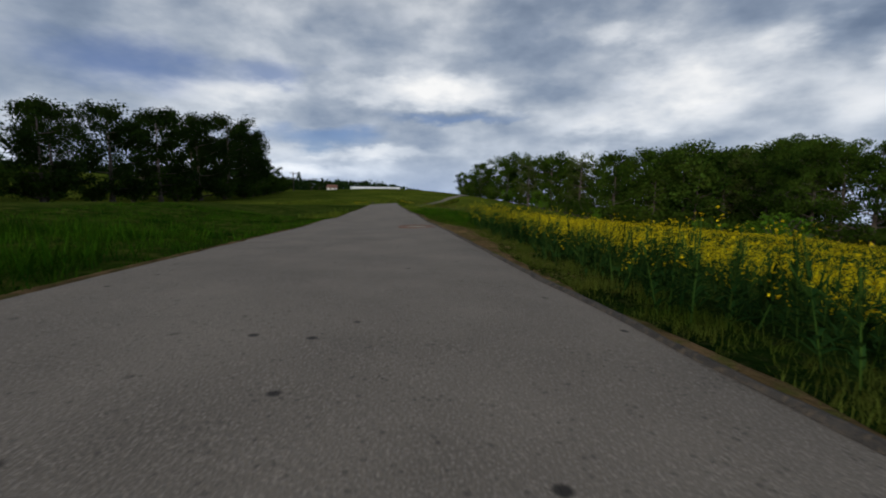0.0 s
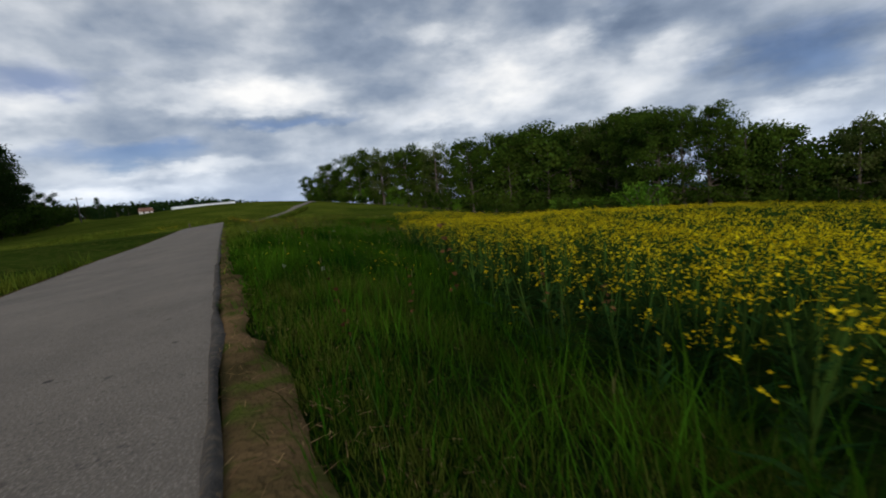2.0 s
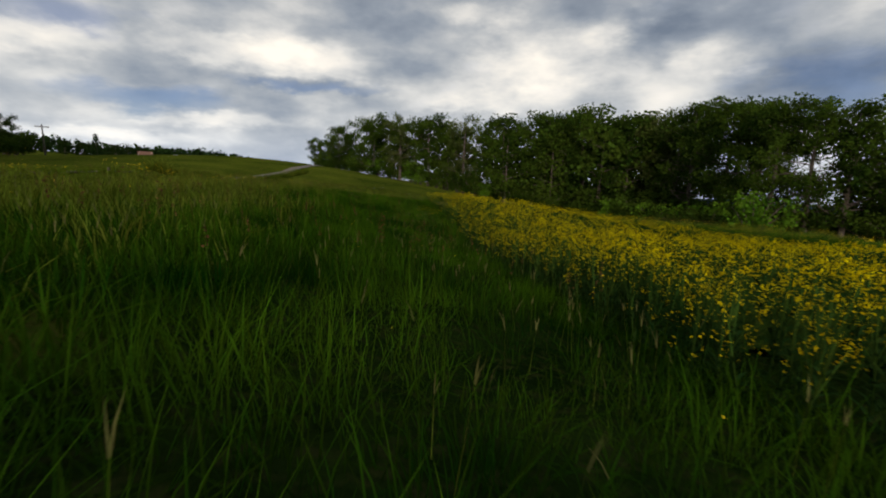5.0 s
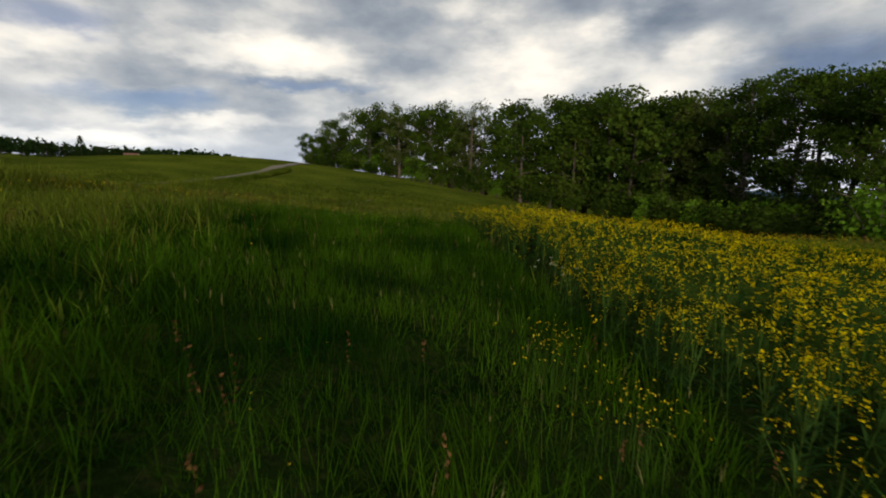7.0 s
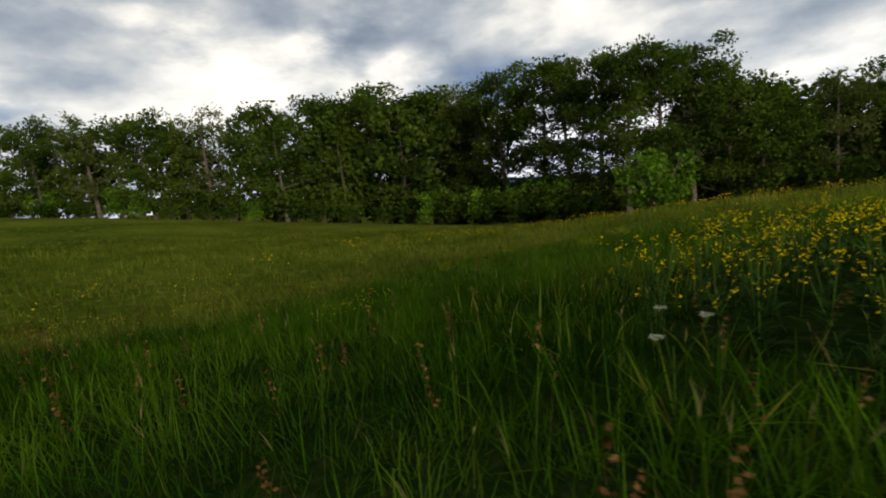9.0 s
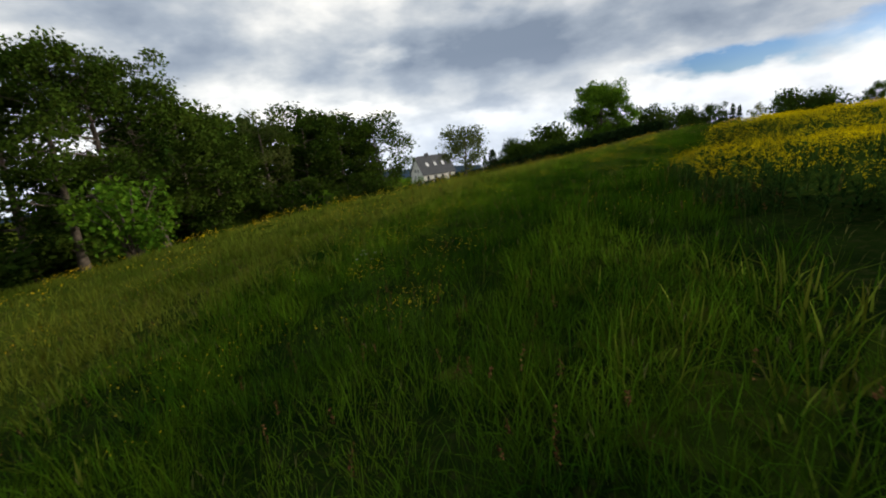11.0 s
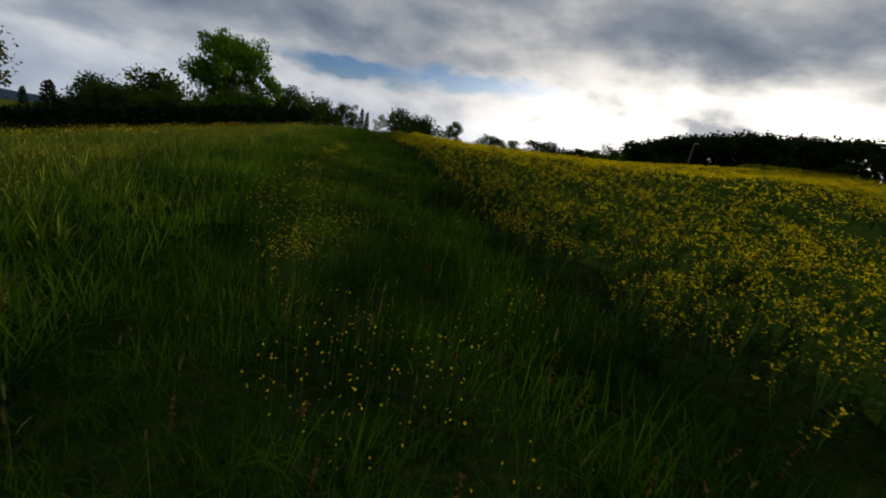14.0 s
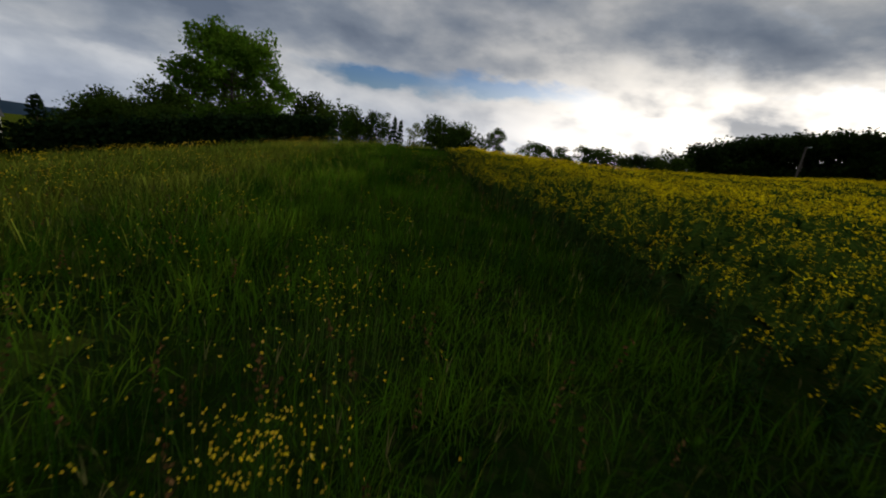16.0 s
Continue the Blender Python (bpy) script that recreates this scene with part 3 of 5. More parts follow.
def grow_tree(name, label, height, spread, clear, seed, leaves=M_LEAF, per=34, size=0.34, limbs=16, shape="round", gaps=0.0, clump=0.95, category="tree"):
    """A broad-leaved tree: bent trunk, limbs that fork, and a crown of leaf clumps round their ends."""
    rng = np.random.default_rng(seed)
    rnd = random.Random(seed)
    base = tagged(empty(name), label, category)
    r0 = 0.018 * height + 0.05
    trunk, rad = [], []
    lean = Vector((rnd.uniform(-0.05, 0.05), rnd.uniform(-0.05, 0.05), 0))
    steps = 9
    for i in range(steps):
        t = i / (steps - 1)
        trunk.append(Vector((lean.x * height * t + 0.12 * math.sin(3 * t + seed), lean.y * height * t + 0.12 * math.cos(2.3 * t + seed), -0.3 + (height * 0.88 + 0.3) * t)))
        rad.append(r0 * (1 - 0.86 * t) * (1.5 if i == 0 else 1))
    pieces = [tube(trunk, rad, 8)]
    ends, sizes = [], []
    for i in range(limbs):
        t = clear + (0.97 - clear) * (i + rnd.random() * 0.7) / limbs
        f = t * (steps - 1)
        k = min(int(f), steps - 2)
        root = trunk[k].lerp(trunk[k + 1], f - k)
        h = (t - clear) / (1 - clear)
        if shape == "round":
            reach = spread * (0.45 + 0.75 * math.sin(math.pi * min(1, 0.16 + 0.84 * h)) ** 0.8) * 0.8
        elif shape == "tall":
            reach = spread * (0.55 + 0.45 * math.sin(math.pi * (0.15 + 0.8 * h)))
        else:
            reach = spread * (1.0 - 0.75 * h)
        reach *= rnd.uniform(0.75, 1.12)
        miss = gaps * (1 if shape != "tall" else 1.9 if h < 0.5 else 0.45)
        ang = i * 2.4 + rnd.uniform(-0.5, 0.5)
        rise = rnd.uniform(0.15, 0.55) * reach
        tip = root + Vector((math.cos(ang) * reach, math.sin(ang) * reach, rise))
        mid = root.lerp(tip, 0.5) + Vector((0, 0, -0.06 * reach))
        rr = r0 * (1 - 0.8 * t) * 0.45
        pieces.append(tube([root, mid, tip], [rr, rr * 0.6, rr * 0.2], 4))
        for j in range(3):
            q = root.lerp(tip, 0.55 + 0.15 * j)
            side = Vector((rnd.uniform(-1, 1), rnd.uniform(-1, 1), rnd.uniform(-0.2, 0.8))).normalized() * reach * 0.33
            pieces.append(tube([q, q + side], [rr * 0.4, rr * 0.08], 3))
            if rnd.random() > miss:
                ends.append(tuple(q + side))
                sizes.append(clump * rnd.uniform(0.7, 1.25))
        if rnd.random() > miss * 0.6:
            ends.append(tuple(tip))
            sizes.append(clump * rnd.uniform(0.8, 1.3))
            ends.append(tuple(root.lerp(tip, 0.6)))
            sizes.append(clump * rnd.uniform(0.7, 1.1))
    ends.append(tuple(trunk[-1]))
    sizes.append(clump)
    v, f = joined(pieces)
    part("trunk", v, f, M_BARK, base, smooth=True)
    v, t = leaf_cloud(ends, sizes, per, size, rng)
    bulk("crown", v, t, leaves, base)
    return base


def grow_conifer(name, label, height, spread, seed):
    rng = np.random.default_rng(seed)
    rnd = random.Random(seed)
    base = tagged(empty(name), label, "conifer")
    v, f = tube([Vector((0, 0, -0.3)), Vector((0.05, 0, height * 0.5)), Vector((0, 0, height))], [0.02 * height, 0.012 * height, 0.01], 7)
    part("trunk", v, f, M_BARK, base)
    ends, sizes = [], []
    tiers = int(height * 2.2)
    for i in range(tiers):
        t = i / tiers
        r = spread * (1 - t) ** 0.9 + 0.1
        m = max(4, int(9 * (1 - t)))
        for k in range(m):
            a = 2 * math.pi * k / m + i * 0.7 + rnd.uniform(-0.2, 0.2)
            for q in (0.45, 0.75, 1.0):
                ends.append((math.cos(a) * r * q, math.sin(a) * r * q, height * (0.06 + 0.93 * t) - r * q * 0.28))
                sizes.append(0.30 * (1 - t) + 0.14)
    v, t = leaf_cloud(ends, sizes, 9, 0.30, rng, 0.1)
    bulk("crown", v, t, M_NEEDLE, base)
    return base


def grow_bush(name, label, height, spread, seed, leaves=M_LEAF, per=42, size=0.23, category="bush"):
    rng = np.random.default_rng(seed)
    rnd = random.Random(seed)
    base = tagged(empty(name), label, category)
    pieces, ends, sizes = [], [], []
    for i in range(11):
        a = i * 2.4
        tip = Vector((math.cos(a) * spread * rnd.uniform(0.3, 0.85), math.sin(a) * spread * rnd.uniform(0.3, 0.85), height * rnd.uniform(0.35, 0.9)))
        pieces.append(tube([Vector((0, 0, -0.2)), tip * 0.5 + Vector((0, 0, 0.1 * height)), tip], [0.06, 0.04, 0.015], 5))
        for k in range(4):
            q = tip * (0.45 + 0.2 * k) + Vector((rnd.uniform(-1, 1), rnd.uniform(-1, 1), rnd.uniform(-0.5, 0.5))) * 0.25 * spread
            ends.append((q.x, q.y, max(0.25, q.z)))
            sizes.append(0.28 * spread * rnd.uniform(0.8, 1.3))
    v, f = joined(pieces)
    part("stem", v, f, M_BARK, base)
    v, t = leaf_cloud(ends, sizes, per, size, rng)
    bulk("crown", v, t, leaves, base)
    return base


def put(kind, x, y, height, turn, sink=0.0, wide=1.0):
    """Sets a copy of a grown plant on the ground, scaled to a height."""
    s = height / TOPS[kind.name]
    m = pose(x, y, float(land(x, y)) - sink, 0, 0, turn) @ Matrix.Diagonal((s * wide, s * wide, s, 1))
    ob = copy_thing(kind, m)
    ob.scale = (s * wide, s * wide, s)
    return ob


T_OAK = grow_tree("oak_tree", "large spreading oak with fresh green leaves above a hedge", 14, 6.2, 0.14, 11, M_LEAF_FRESH, 150, 0.34, 38, "round", 0.10, 1.3)
T_ROUND = grow_tree("deciduous_tree", "dense dark green broad-leaved tree at the wood's edge", 16, 5.4, 0.06, 3, M_LEAF, 86, 0.34, 24, "round", 0.06, 1.4)
T_BACK = grow_tree("deciduous_tree", "dark leafy tree deep in the wood", 16, 5.2, 0.06, 4, M_LEAF, 28, 0.60, 14, "round", 0.0, 1.6)
T_TALL = grow_tree("tall_tree", "tall slender tree with thin foliage and sky between its limbs", 18, 4.2, 0.22, 5, M_LEAF, 105, 0.27, 30, "tall", 0.32, 1.15)
T_FULL = grow_tree("deciduous_tree", "full leafy tree with a domed crown in the wood", 15, 4.8, 0.06, 8, M_LEAF, 86, 0.34, 22, "tall", 0.06, 1.4)
T_PALE = grow_tree("pale_tree", "pale thin-leaved tree with bare twigs at the top", 16, 3.4, 0.15, 13, M_LEAF_PALE, 44, 0.30, 18, "tall", 0.08, 1.1)
T_SMALL = grow_tree("small_tree", "small gnarled fruit tree with sparse leaves in the meadow", 4.5, 2.2, 0.35, 17, M_LEAF_PALE, 60, 0.15, 14, "round", 0.1, 0.62)
T_FAR = grow_tree("deciduous_tree", "dark broad-leaved tree with the wood's shade painted into its leaves", 16, 5.2, 0.06, 9, M_LEAF_SHADED, 96, 0.34, 20, "round", 0.0, 1.3)
T_DOME = grow_tree("garden_tree", "dense dark rounded tree beyond the hedge", 10, 5.0, 0.03, 41, M_LEAF, 66, 0.38, 26, "round", 0.0, 1.7)
T_CONE = grow_conifer("spruce_tree", "dark pointed spruce above the hedge", 7, 2.1, 21)
B_BUSH = grow_bush("bush", "green bush at the foot of the wood", 3.2, 2.2, 31, M_LEAF)
B_LIGHT = grow_bush("bush", "light green bush in front of the dark wood", 4.0, 2.4, 33, M_LEAF_FRESH)
GROWN = (T_DOME, T_FAR, T_BACK, T_OAK, T_ROUND, T_TALL, T_FULL, T_PALE, T_SMALL, T_CONE, B_BUSH, B_LIGHT)
TOPS = {}
for ob in GROWN:
    crown = [c for c in ob.children if c.name.startswith("crown")][0]
    zs = np.empty(len(crown.data.vertices) * 3, np.float32)
    crown.data.vertices.foreach_get("co", zs)
    TOPS[ob.name] = float(np.percentile(zs[2::3], 99.7))

# east wood: place, height of the top above the sea of land, kind
EAST_WOOD = (
    (43, 168, 8.6, T_FULL), (45, 152, 11.2, T_ROUND), (48.5, 134, 13.2, T_FULL), (52, 125, 12.4, T_PALE), (55.5, 117, 12.2, T_FULL),
    (60, 109, 11.4, T_PALE), (66, 102, 11.2, T_ROUND), (70, 94, 11.8, T_ROUND), (74, 87, 12.8, T_FULL), (78, 80, 10.5, T_ROUND),
    (81, 78, 11.6, T_PALE), (80, 72, 10.4, T_PALE), (76.5, 67, 11.4, T_TALL), (73.5, 61, 10.4, T_TALL), (70.5, 57, 9.8, T_TALL),
    (66, 53, 8.6, T_TALL), (63, 50, 7.6, T_TALL), (64.5, 47, 8.4, T_TALL), (66, 44, 8.0, T_TALL), (69, 41, 5.4, T_FULL), (71, 38, 3.9, T_ROUND), (75, 31, 4.2, T_PALE),
    (78, 25, 4.7, T_FULL), (79, 19, 4.0, T_ROUND), (78, 13, 3.4, T_FULL),
    (120, 49, -1.0, T_ROUND), (130, 40, 0.5, T_FULL), (96, 18, 1.0, T_FULL), (112, -6, -6.5, T_ROUND),
)
rr = random.Random(4)
for x, y, top, kind in EAST_WOOD:
    tagged(put(kind, x, y, top - float(land(x, y)), rr.uniform(0, 360)), group="trees of the east wood")
    if kind in (T_FULL, T_ROUND, T_PALE):
        x, y = x + rr.uniform(4.5, 6.5), y + rr.uniform(0.5, 4)
        tagged(put(T_BACK, x, y, top - 0.6 - float(land(x, y)), rr.uniform(0, 360)), group="trees of the east wood")
for x, y, top in ((76, 42, 2.6), (81, 34, 3.0), (84, 27, 3.4), (85, 20, 3.0), (84, 13, 2.4), (72, 44, 2.0), (76, 36, 2.0), (62, 96, 7), (68, 90, 8), (72, 82, 9), (86, 76, 9), (60, 116, 9), (54, 131, 10), (51, 142, 10), (50, 158, 9), (78, 96, 9), (52, 172, 7), (56, 150, 8.5), (60, 133, 9), (66, 121, 9), (74, 112, 9), (80, 102, 10), (85, 92, 10.5), (90, 84, 9), (50, 190, 6), (58, 205, 6)):
    tagged(put(T_BACK, x, y, top - float(land(x, y)), rr.uniform(0, 360)), group="trees of the east wood")
for i in range(34):
    t = i / 33
    x, y = float(np.interp(t, (0, 0.25, 0.5, 0.68, 0.8, 1), (42, 54, 70, 66, 70, 74))) + rr.uniform(-1.5, 1.5), float(np.interp(t, (0, 0.25, 0.5, 0.68, 0.8, 1), (162, 115, 82, 56, 38, 10)))
    tagged(put(rr.choice((B_BUSH, B_BUSH, B_LIGHT)), x, y, rr.uniform(3.0, 5.5), rr.uniform(0, 360)), group="bushes under the east wood")
for x, y, h in ((64, 60, 4.4), (67, 66, 4.6), (69, 71, 4.5), (61, 55, 4.0), (72, 62, 4.6), (68, 58, 4.6), (66, 49, 4.4), (75, 69, 5.0), (70, 52, 4.4)):
    tagged(put(B_BUSH, x, y, h, rr.uniform(0, 360), 0.2, 1.35), group="bushes under the east wood")
put(B_LIGHT, 54.5, 47.2, 5.4, 40)
put(T_SMALL, 77.5, 19.5, 4.6, 10)
put(T_SMALL, 56.5, 16.2, 6.4, 140)

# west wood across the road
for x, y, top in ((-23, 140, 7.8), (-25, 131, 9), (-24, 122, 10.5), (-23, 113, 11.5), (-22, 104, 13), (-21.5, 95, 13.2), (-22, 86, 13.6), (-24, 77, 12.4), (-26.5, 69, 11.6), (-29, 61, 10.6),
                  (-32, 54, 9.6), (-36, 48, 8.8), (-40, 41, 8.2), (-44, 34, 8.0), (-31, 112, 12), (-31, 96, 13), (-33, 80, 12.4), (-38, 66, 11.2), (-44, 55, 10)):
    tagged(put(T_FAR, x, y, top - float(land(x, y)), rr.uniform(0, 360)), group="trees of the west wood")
for i in range(20):
    t = i / 19
    tagged(put(B_BUSH, float(np.interp(t, (0, 0.5, 1), (-20.5, -19.5, -38))) + rr.uniform(-1, 1), 142 - 104 * t, rr.uniform(2.5, 4.5), rr.uniform(0, 360)), group="bushes under the west wood")
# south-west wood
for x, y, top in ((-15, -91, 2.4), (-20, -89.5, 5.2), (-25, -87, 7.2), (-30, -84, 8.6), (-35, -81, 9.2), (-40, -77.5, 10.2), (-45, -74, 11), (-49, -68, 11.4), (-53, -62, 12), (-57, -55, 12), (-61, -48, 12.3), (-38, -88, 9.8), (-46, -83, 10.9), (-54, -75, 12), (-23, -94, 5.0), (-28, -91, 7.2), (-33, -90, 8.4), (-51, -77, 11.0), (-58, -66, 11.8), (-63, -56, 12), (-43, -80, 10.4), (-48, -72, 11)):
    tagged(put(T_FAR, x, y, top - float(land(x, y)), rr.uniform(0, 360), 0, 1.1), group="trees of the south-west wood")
for i in range(14):
    t = i / 13
    tagged(put(B_BUSH, -14 - 42 * t + rr.uniform(-1, 1), -88 + 38 * t * t, rr.uniform(2.5, 4.5), rr.uniform(0, 360)), group="bushes under the south-west wood")

# round the hedge: oak, round trees, spruces, far garden trees
put(T_OAK, 50.8, -2.5, 3.2 - float(land(50.8, -2.5)), 20, 0, 0.98)
for x, y, top, kind, wide in ((55, -26, 0.2, T_DOME, 1.0), (73, -13.6, -3.6, T_DOME, 1.25), (89, -33, -3.4, T_DOME, 1.0), (84, -38, -0.9, T_DOME, 0.9), (93, -30, -7.0, T_DOME, 1.1), (62, -24, -1.0, T_DOME, 1.1), (68, -19, -3.6, T_DOME, 1.1), (79, -26, -3.6, T_DOME, 1.1), (60, -11, -3.9, T_DOME, 1.1), (56.5, -7, -3.4, T_DOME, 1.0),
                              (54.6, -42.5, -0.4, T_DOME, 0.8), (51.6, -44, -0.4, T_TALL, 0.9), (46.5, -49, -1.2, T_PALE, 0.8), (43.6, -64.5, 0.6, T_DOME, 0.9), (40.6, -66, 0.1, T_DOME, 0.8), (33, -70, 0.3, T_TALL, 0.9),
                              (23, -82, -1.3, T_ROUND, 1.2), (17, -82, -1.4, T_FULL, 1.0), (10, -80, -0.4, T_ROUND, 1.2), (5, -80, -0.1, T_FULL, 1.4), (-1, -78, -0.1, T_ROUND, 1.4), (-6, -78, 0.0, T_FULL, 1.4)):
    tagged(put(kind, x, y, max(1.2, top - float(land(x, y))), rr.uniform(0, 360), 0, wide), group="trees beyond the hedge")
for x, y, top, s in ((78.5, -12.2, -4.4, 1.0), (85.5, -39.5, -1.3, 0.8), (49.2, -45, -0.9, 0.45), (48.2, -45.5, -1.3, 0.45), (-39, 352, 14.5, 1.0), (66, 3, -4.4, 0.7)):
    tagged(put(T_CONE, x, y, max(1.5, top - float(land(x, y))), rr.uniform(0, 360), 0, s), group="spruces")
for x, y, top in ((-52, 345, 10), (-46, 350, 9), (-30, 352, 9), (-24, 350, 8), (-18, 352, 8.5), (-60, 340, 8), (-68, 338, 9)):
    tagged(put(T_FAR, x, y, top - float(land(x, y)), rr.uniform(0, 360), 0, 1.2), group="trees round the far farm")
for ob in GROWN:
    for o in (*ob.children_recursive, ob):
        bpy.data.objects.remove(o)


def prism_stems(p0, p1, r):
    """Thin three-sided stems from p0 to p1."""
    n = len(p0)
    a = np.array([(1, 0, 0), (-0.5, 0.87, 0), (-0.5, -0.87, 0)])
    v = np.concatenate([p0[:, None] + a * r[:, None, None], p1[:, None] + a * r[:, None, None] * 0.6], 1).reshape(-1, 3)
    k = np.arange(n)[:, None] * 6
    t = np.concatenate([k + q for q in ([0, 1, 4], [0, 4, 3], [1, 2, 5], [1, 5, 4], [2, 0, 3], [2, 3, 5])])
    return v, t


def hedge():
    rng = np.random.default_rng(50)
    line = np.array([(84, 28), (68, 14), (62, 8.5), (57, 6), (52.5, 4.6), (48.5, 4.2), (45, 2.5), (42.5, -1)], float)
    pts = np.concatenate([np.linspace(a, b, 24)[:-1] for a, b in zip(line[:-1], line[1:])])
    cs, rs = [], []
    for p in pts:
        g = float(land(*p))
        for k in range(9):
            q = p + rng.uniform(-0.5, 0.5, 2)
            cs.append((q[0], q[1], g + rng.uniform(0.25, 1.75)))
            rs.append(rng.uniform(0.35, 0.5))
    v, t = leaf_cloud(cs, rs, 15, 0.27, rng)
    base = tagged(empty("hedge"), "long dark clipped hedge along the meadow's edge", "hedge")
    bulk("foliage", v, t, M_NEEDLE, base)
    feet = np.array([(x, y, float(land(x, y)) - 0.1) for x, y in pts[::3]])
    v, t = prism_stems(feet[:1] * 0, feet[:1] * 0 + [0.05, 0.03, 1.5], np.full(1, 0.04))
    stem = bulk("stem", v, t, M_BARK, base)
    stem.location = feet[0]
    for p in feet[1:]:
        o = new("stem", stem.data)
        o.parent, o.location = base, p


hedge()


def far_woods():
    """The wooded ridge on the skyline beyond the fields."""
    rng = np.random.default_rng(60)
    cs, rs = [], []
    for i in range(900):
        a = rng.uniform(radians(-24), radians(52))
        d = rng.uniform(430, 560)
        x, y = -math.sin(a) * d, math.cos(a) * d
        if math.hypot(x + 25, y - 345) < 60:
            continue
        h = float(np.interp(math.degrees(a), (-24, -16, -5, 6, 20, 52), (3, 5, 8, 10.5, 12, 14))) * rng.uniform(0.75, 1.1)
        g = float(land(x, y))
        for k in range(6):
            cs.append((x + rng.uniform(-2.5, 2.5), y + rng.uniform(-2, 2), g + h * rng.uniform(0.15, 1.0)))
            rs.append(rng.uniform(1.6, 2.6))
    v, t = leaf_cloud(cs, rs, 5, 2.4, rng)
    return tagged(bulk("distant_woods", v, t, M_NEEDLE), "dark wooded ridge on the skyline beyond the fields", "woods", kind="stuff")


far_woods()


def hills():
    vs, fs = [], []
    n = 160
    for i in range(n):
        a = radians(-15 - 120 * i / (n - 1))
        d = 4300
        h = -215 + 34 * noise.noise((i * 0.06, 1.5, 0)) + 10 * noise.noise((i * 0.3, 4, 0)) + 28 * math.exp(-((i - 62) / 26) ** 2) - 90 * max(0.0, (i - 105) / 55)
        for dd, z in ((d, -420), (d + 250, h), (d + 600, h - 60)):
            vs.append((-math.sin(a) * dd, math.cos(a) * dd, z))
    for i in range(n - 1):
        for k in range(2):
            p = i * 3 + k
            fs.append((p, p + 3, p + 4, p + 1))
    return tagged(part("backdrop", vs, fs, M_HILL, smooth=True), "wooded hills far away below the clouds, blue haze painted into their colour", "hills", kind="structure")


hills()


# ------------------------------------------------------------------ rape field
def blades(p, length, width, turn, lean, curl, kinks=1):
    """Bent tapering blades that stand at p: a quad and a tip each, or two quads."""
    n = len(p)
    d = np.stack([np.cos(turn), np.sin(turn), 0 * turn], -1)
    s = np.stack([-np.sin(turn), np.cos(turn), 0 * turn], -1) * width[:, None] * 0.5
    up = np.array([0, 0, 1.0])
    rows = [(0.0, 1.0)] + [((i + 1) / (kinks + 1), 1.0 - 0.35 * (i + 1) / (kinks + 1)) for i in range(kinks)]
    cols = []
    for t, w in rows:
        q = p + d * (lean * t + curl * t * t)[:, None] * length[:, None] + up * (length * (t - 0.35 * (curl * t) ** 2))[:, None]
        cols += [q - s * w, q + s * w]
    t = 1.0
    cols.append(p + d * (lean * t + curl * t * t)[:, None] * length[:, None] + up * (length * np.maximum(0.25, 1 - 0.45 * curl ** 2))[:, None])
    m = len(cols)
    v = np.stack(cols, 1).reshape(-1, 3)
    k = np.arange(n)[:, None] * m
    tris = []
    for i in range(kinks):
        a = 2 * i
        tris += [k + [a, a + 1, a + 3], k + [a, a + 3, a + 2]]
    a = 2 * kinks
    tris.append(k + [a, a + 1, a + 2])
    return v, np.concatenate(tris)


def merge(pieces):
    vs, ts, k = [], [], 0
    for v, t in pieces:
        vs.append(v)
        ts.append(t + k)
        k += len(v)
    return np.concatenate(vs), np.concatenate(ts)


def blossoms(c, size, rng):
    """Four-petalled flowers: two crossed lens-shaped strips each."""
    n = len(c)
    a = rng.normal(size=(n, 3))
    a[:, 2] *= 0.35
    a /= np.linalg.norm(a, axis=1, keepdims=True)
    b = np.cross(a, rng.normal(size=(n, 3)) * 0.4 + [0, 0, 1])
    b /= np.linalg.norm(b, axis=1, keepdims=True)
    s = size[:, None]
    lift = np.array([0, 0, 0.2]) * s
    v = np.stack([c + a * s + lift, c + b * s * 0.42, c - a * s + lift, c - b * s * 0.42, c + b * s + lift, c + a * s * 0.42, c - b * s + lift, c - a * s * 0.42], 1).reshape(-1, 3)
    k = np.arange(n)[:, None] * 8
    return v, np.concatenate([k + q for q in ([0, 1, 2], [0, 2, 3], [4, 5, 6], [4, 6, 7])])


def scatter(x0, x1, y0, y1, density, rng):
    n = int((x1 - x0) * (y1 - y0) * density)
    return rng.uniform(x0, x1, n), rng.uniform(y0, y1, n)


def edge_gap(x, y):
    """How far a point lies inside the field, from the nearer of its two long sides and its tip."""
    return np.minimum(np.minimum(x - west_x(y), east_x(y) - x) * 0.9, 47.0 - y)


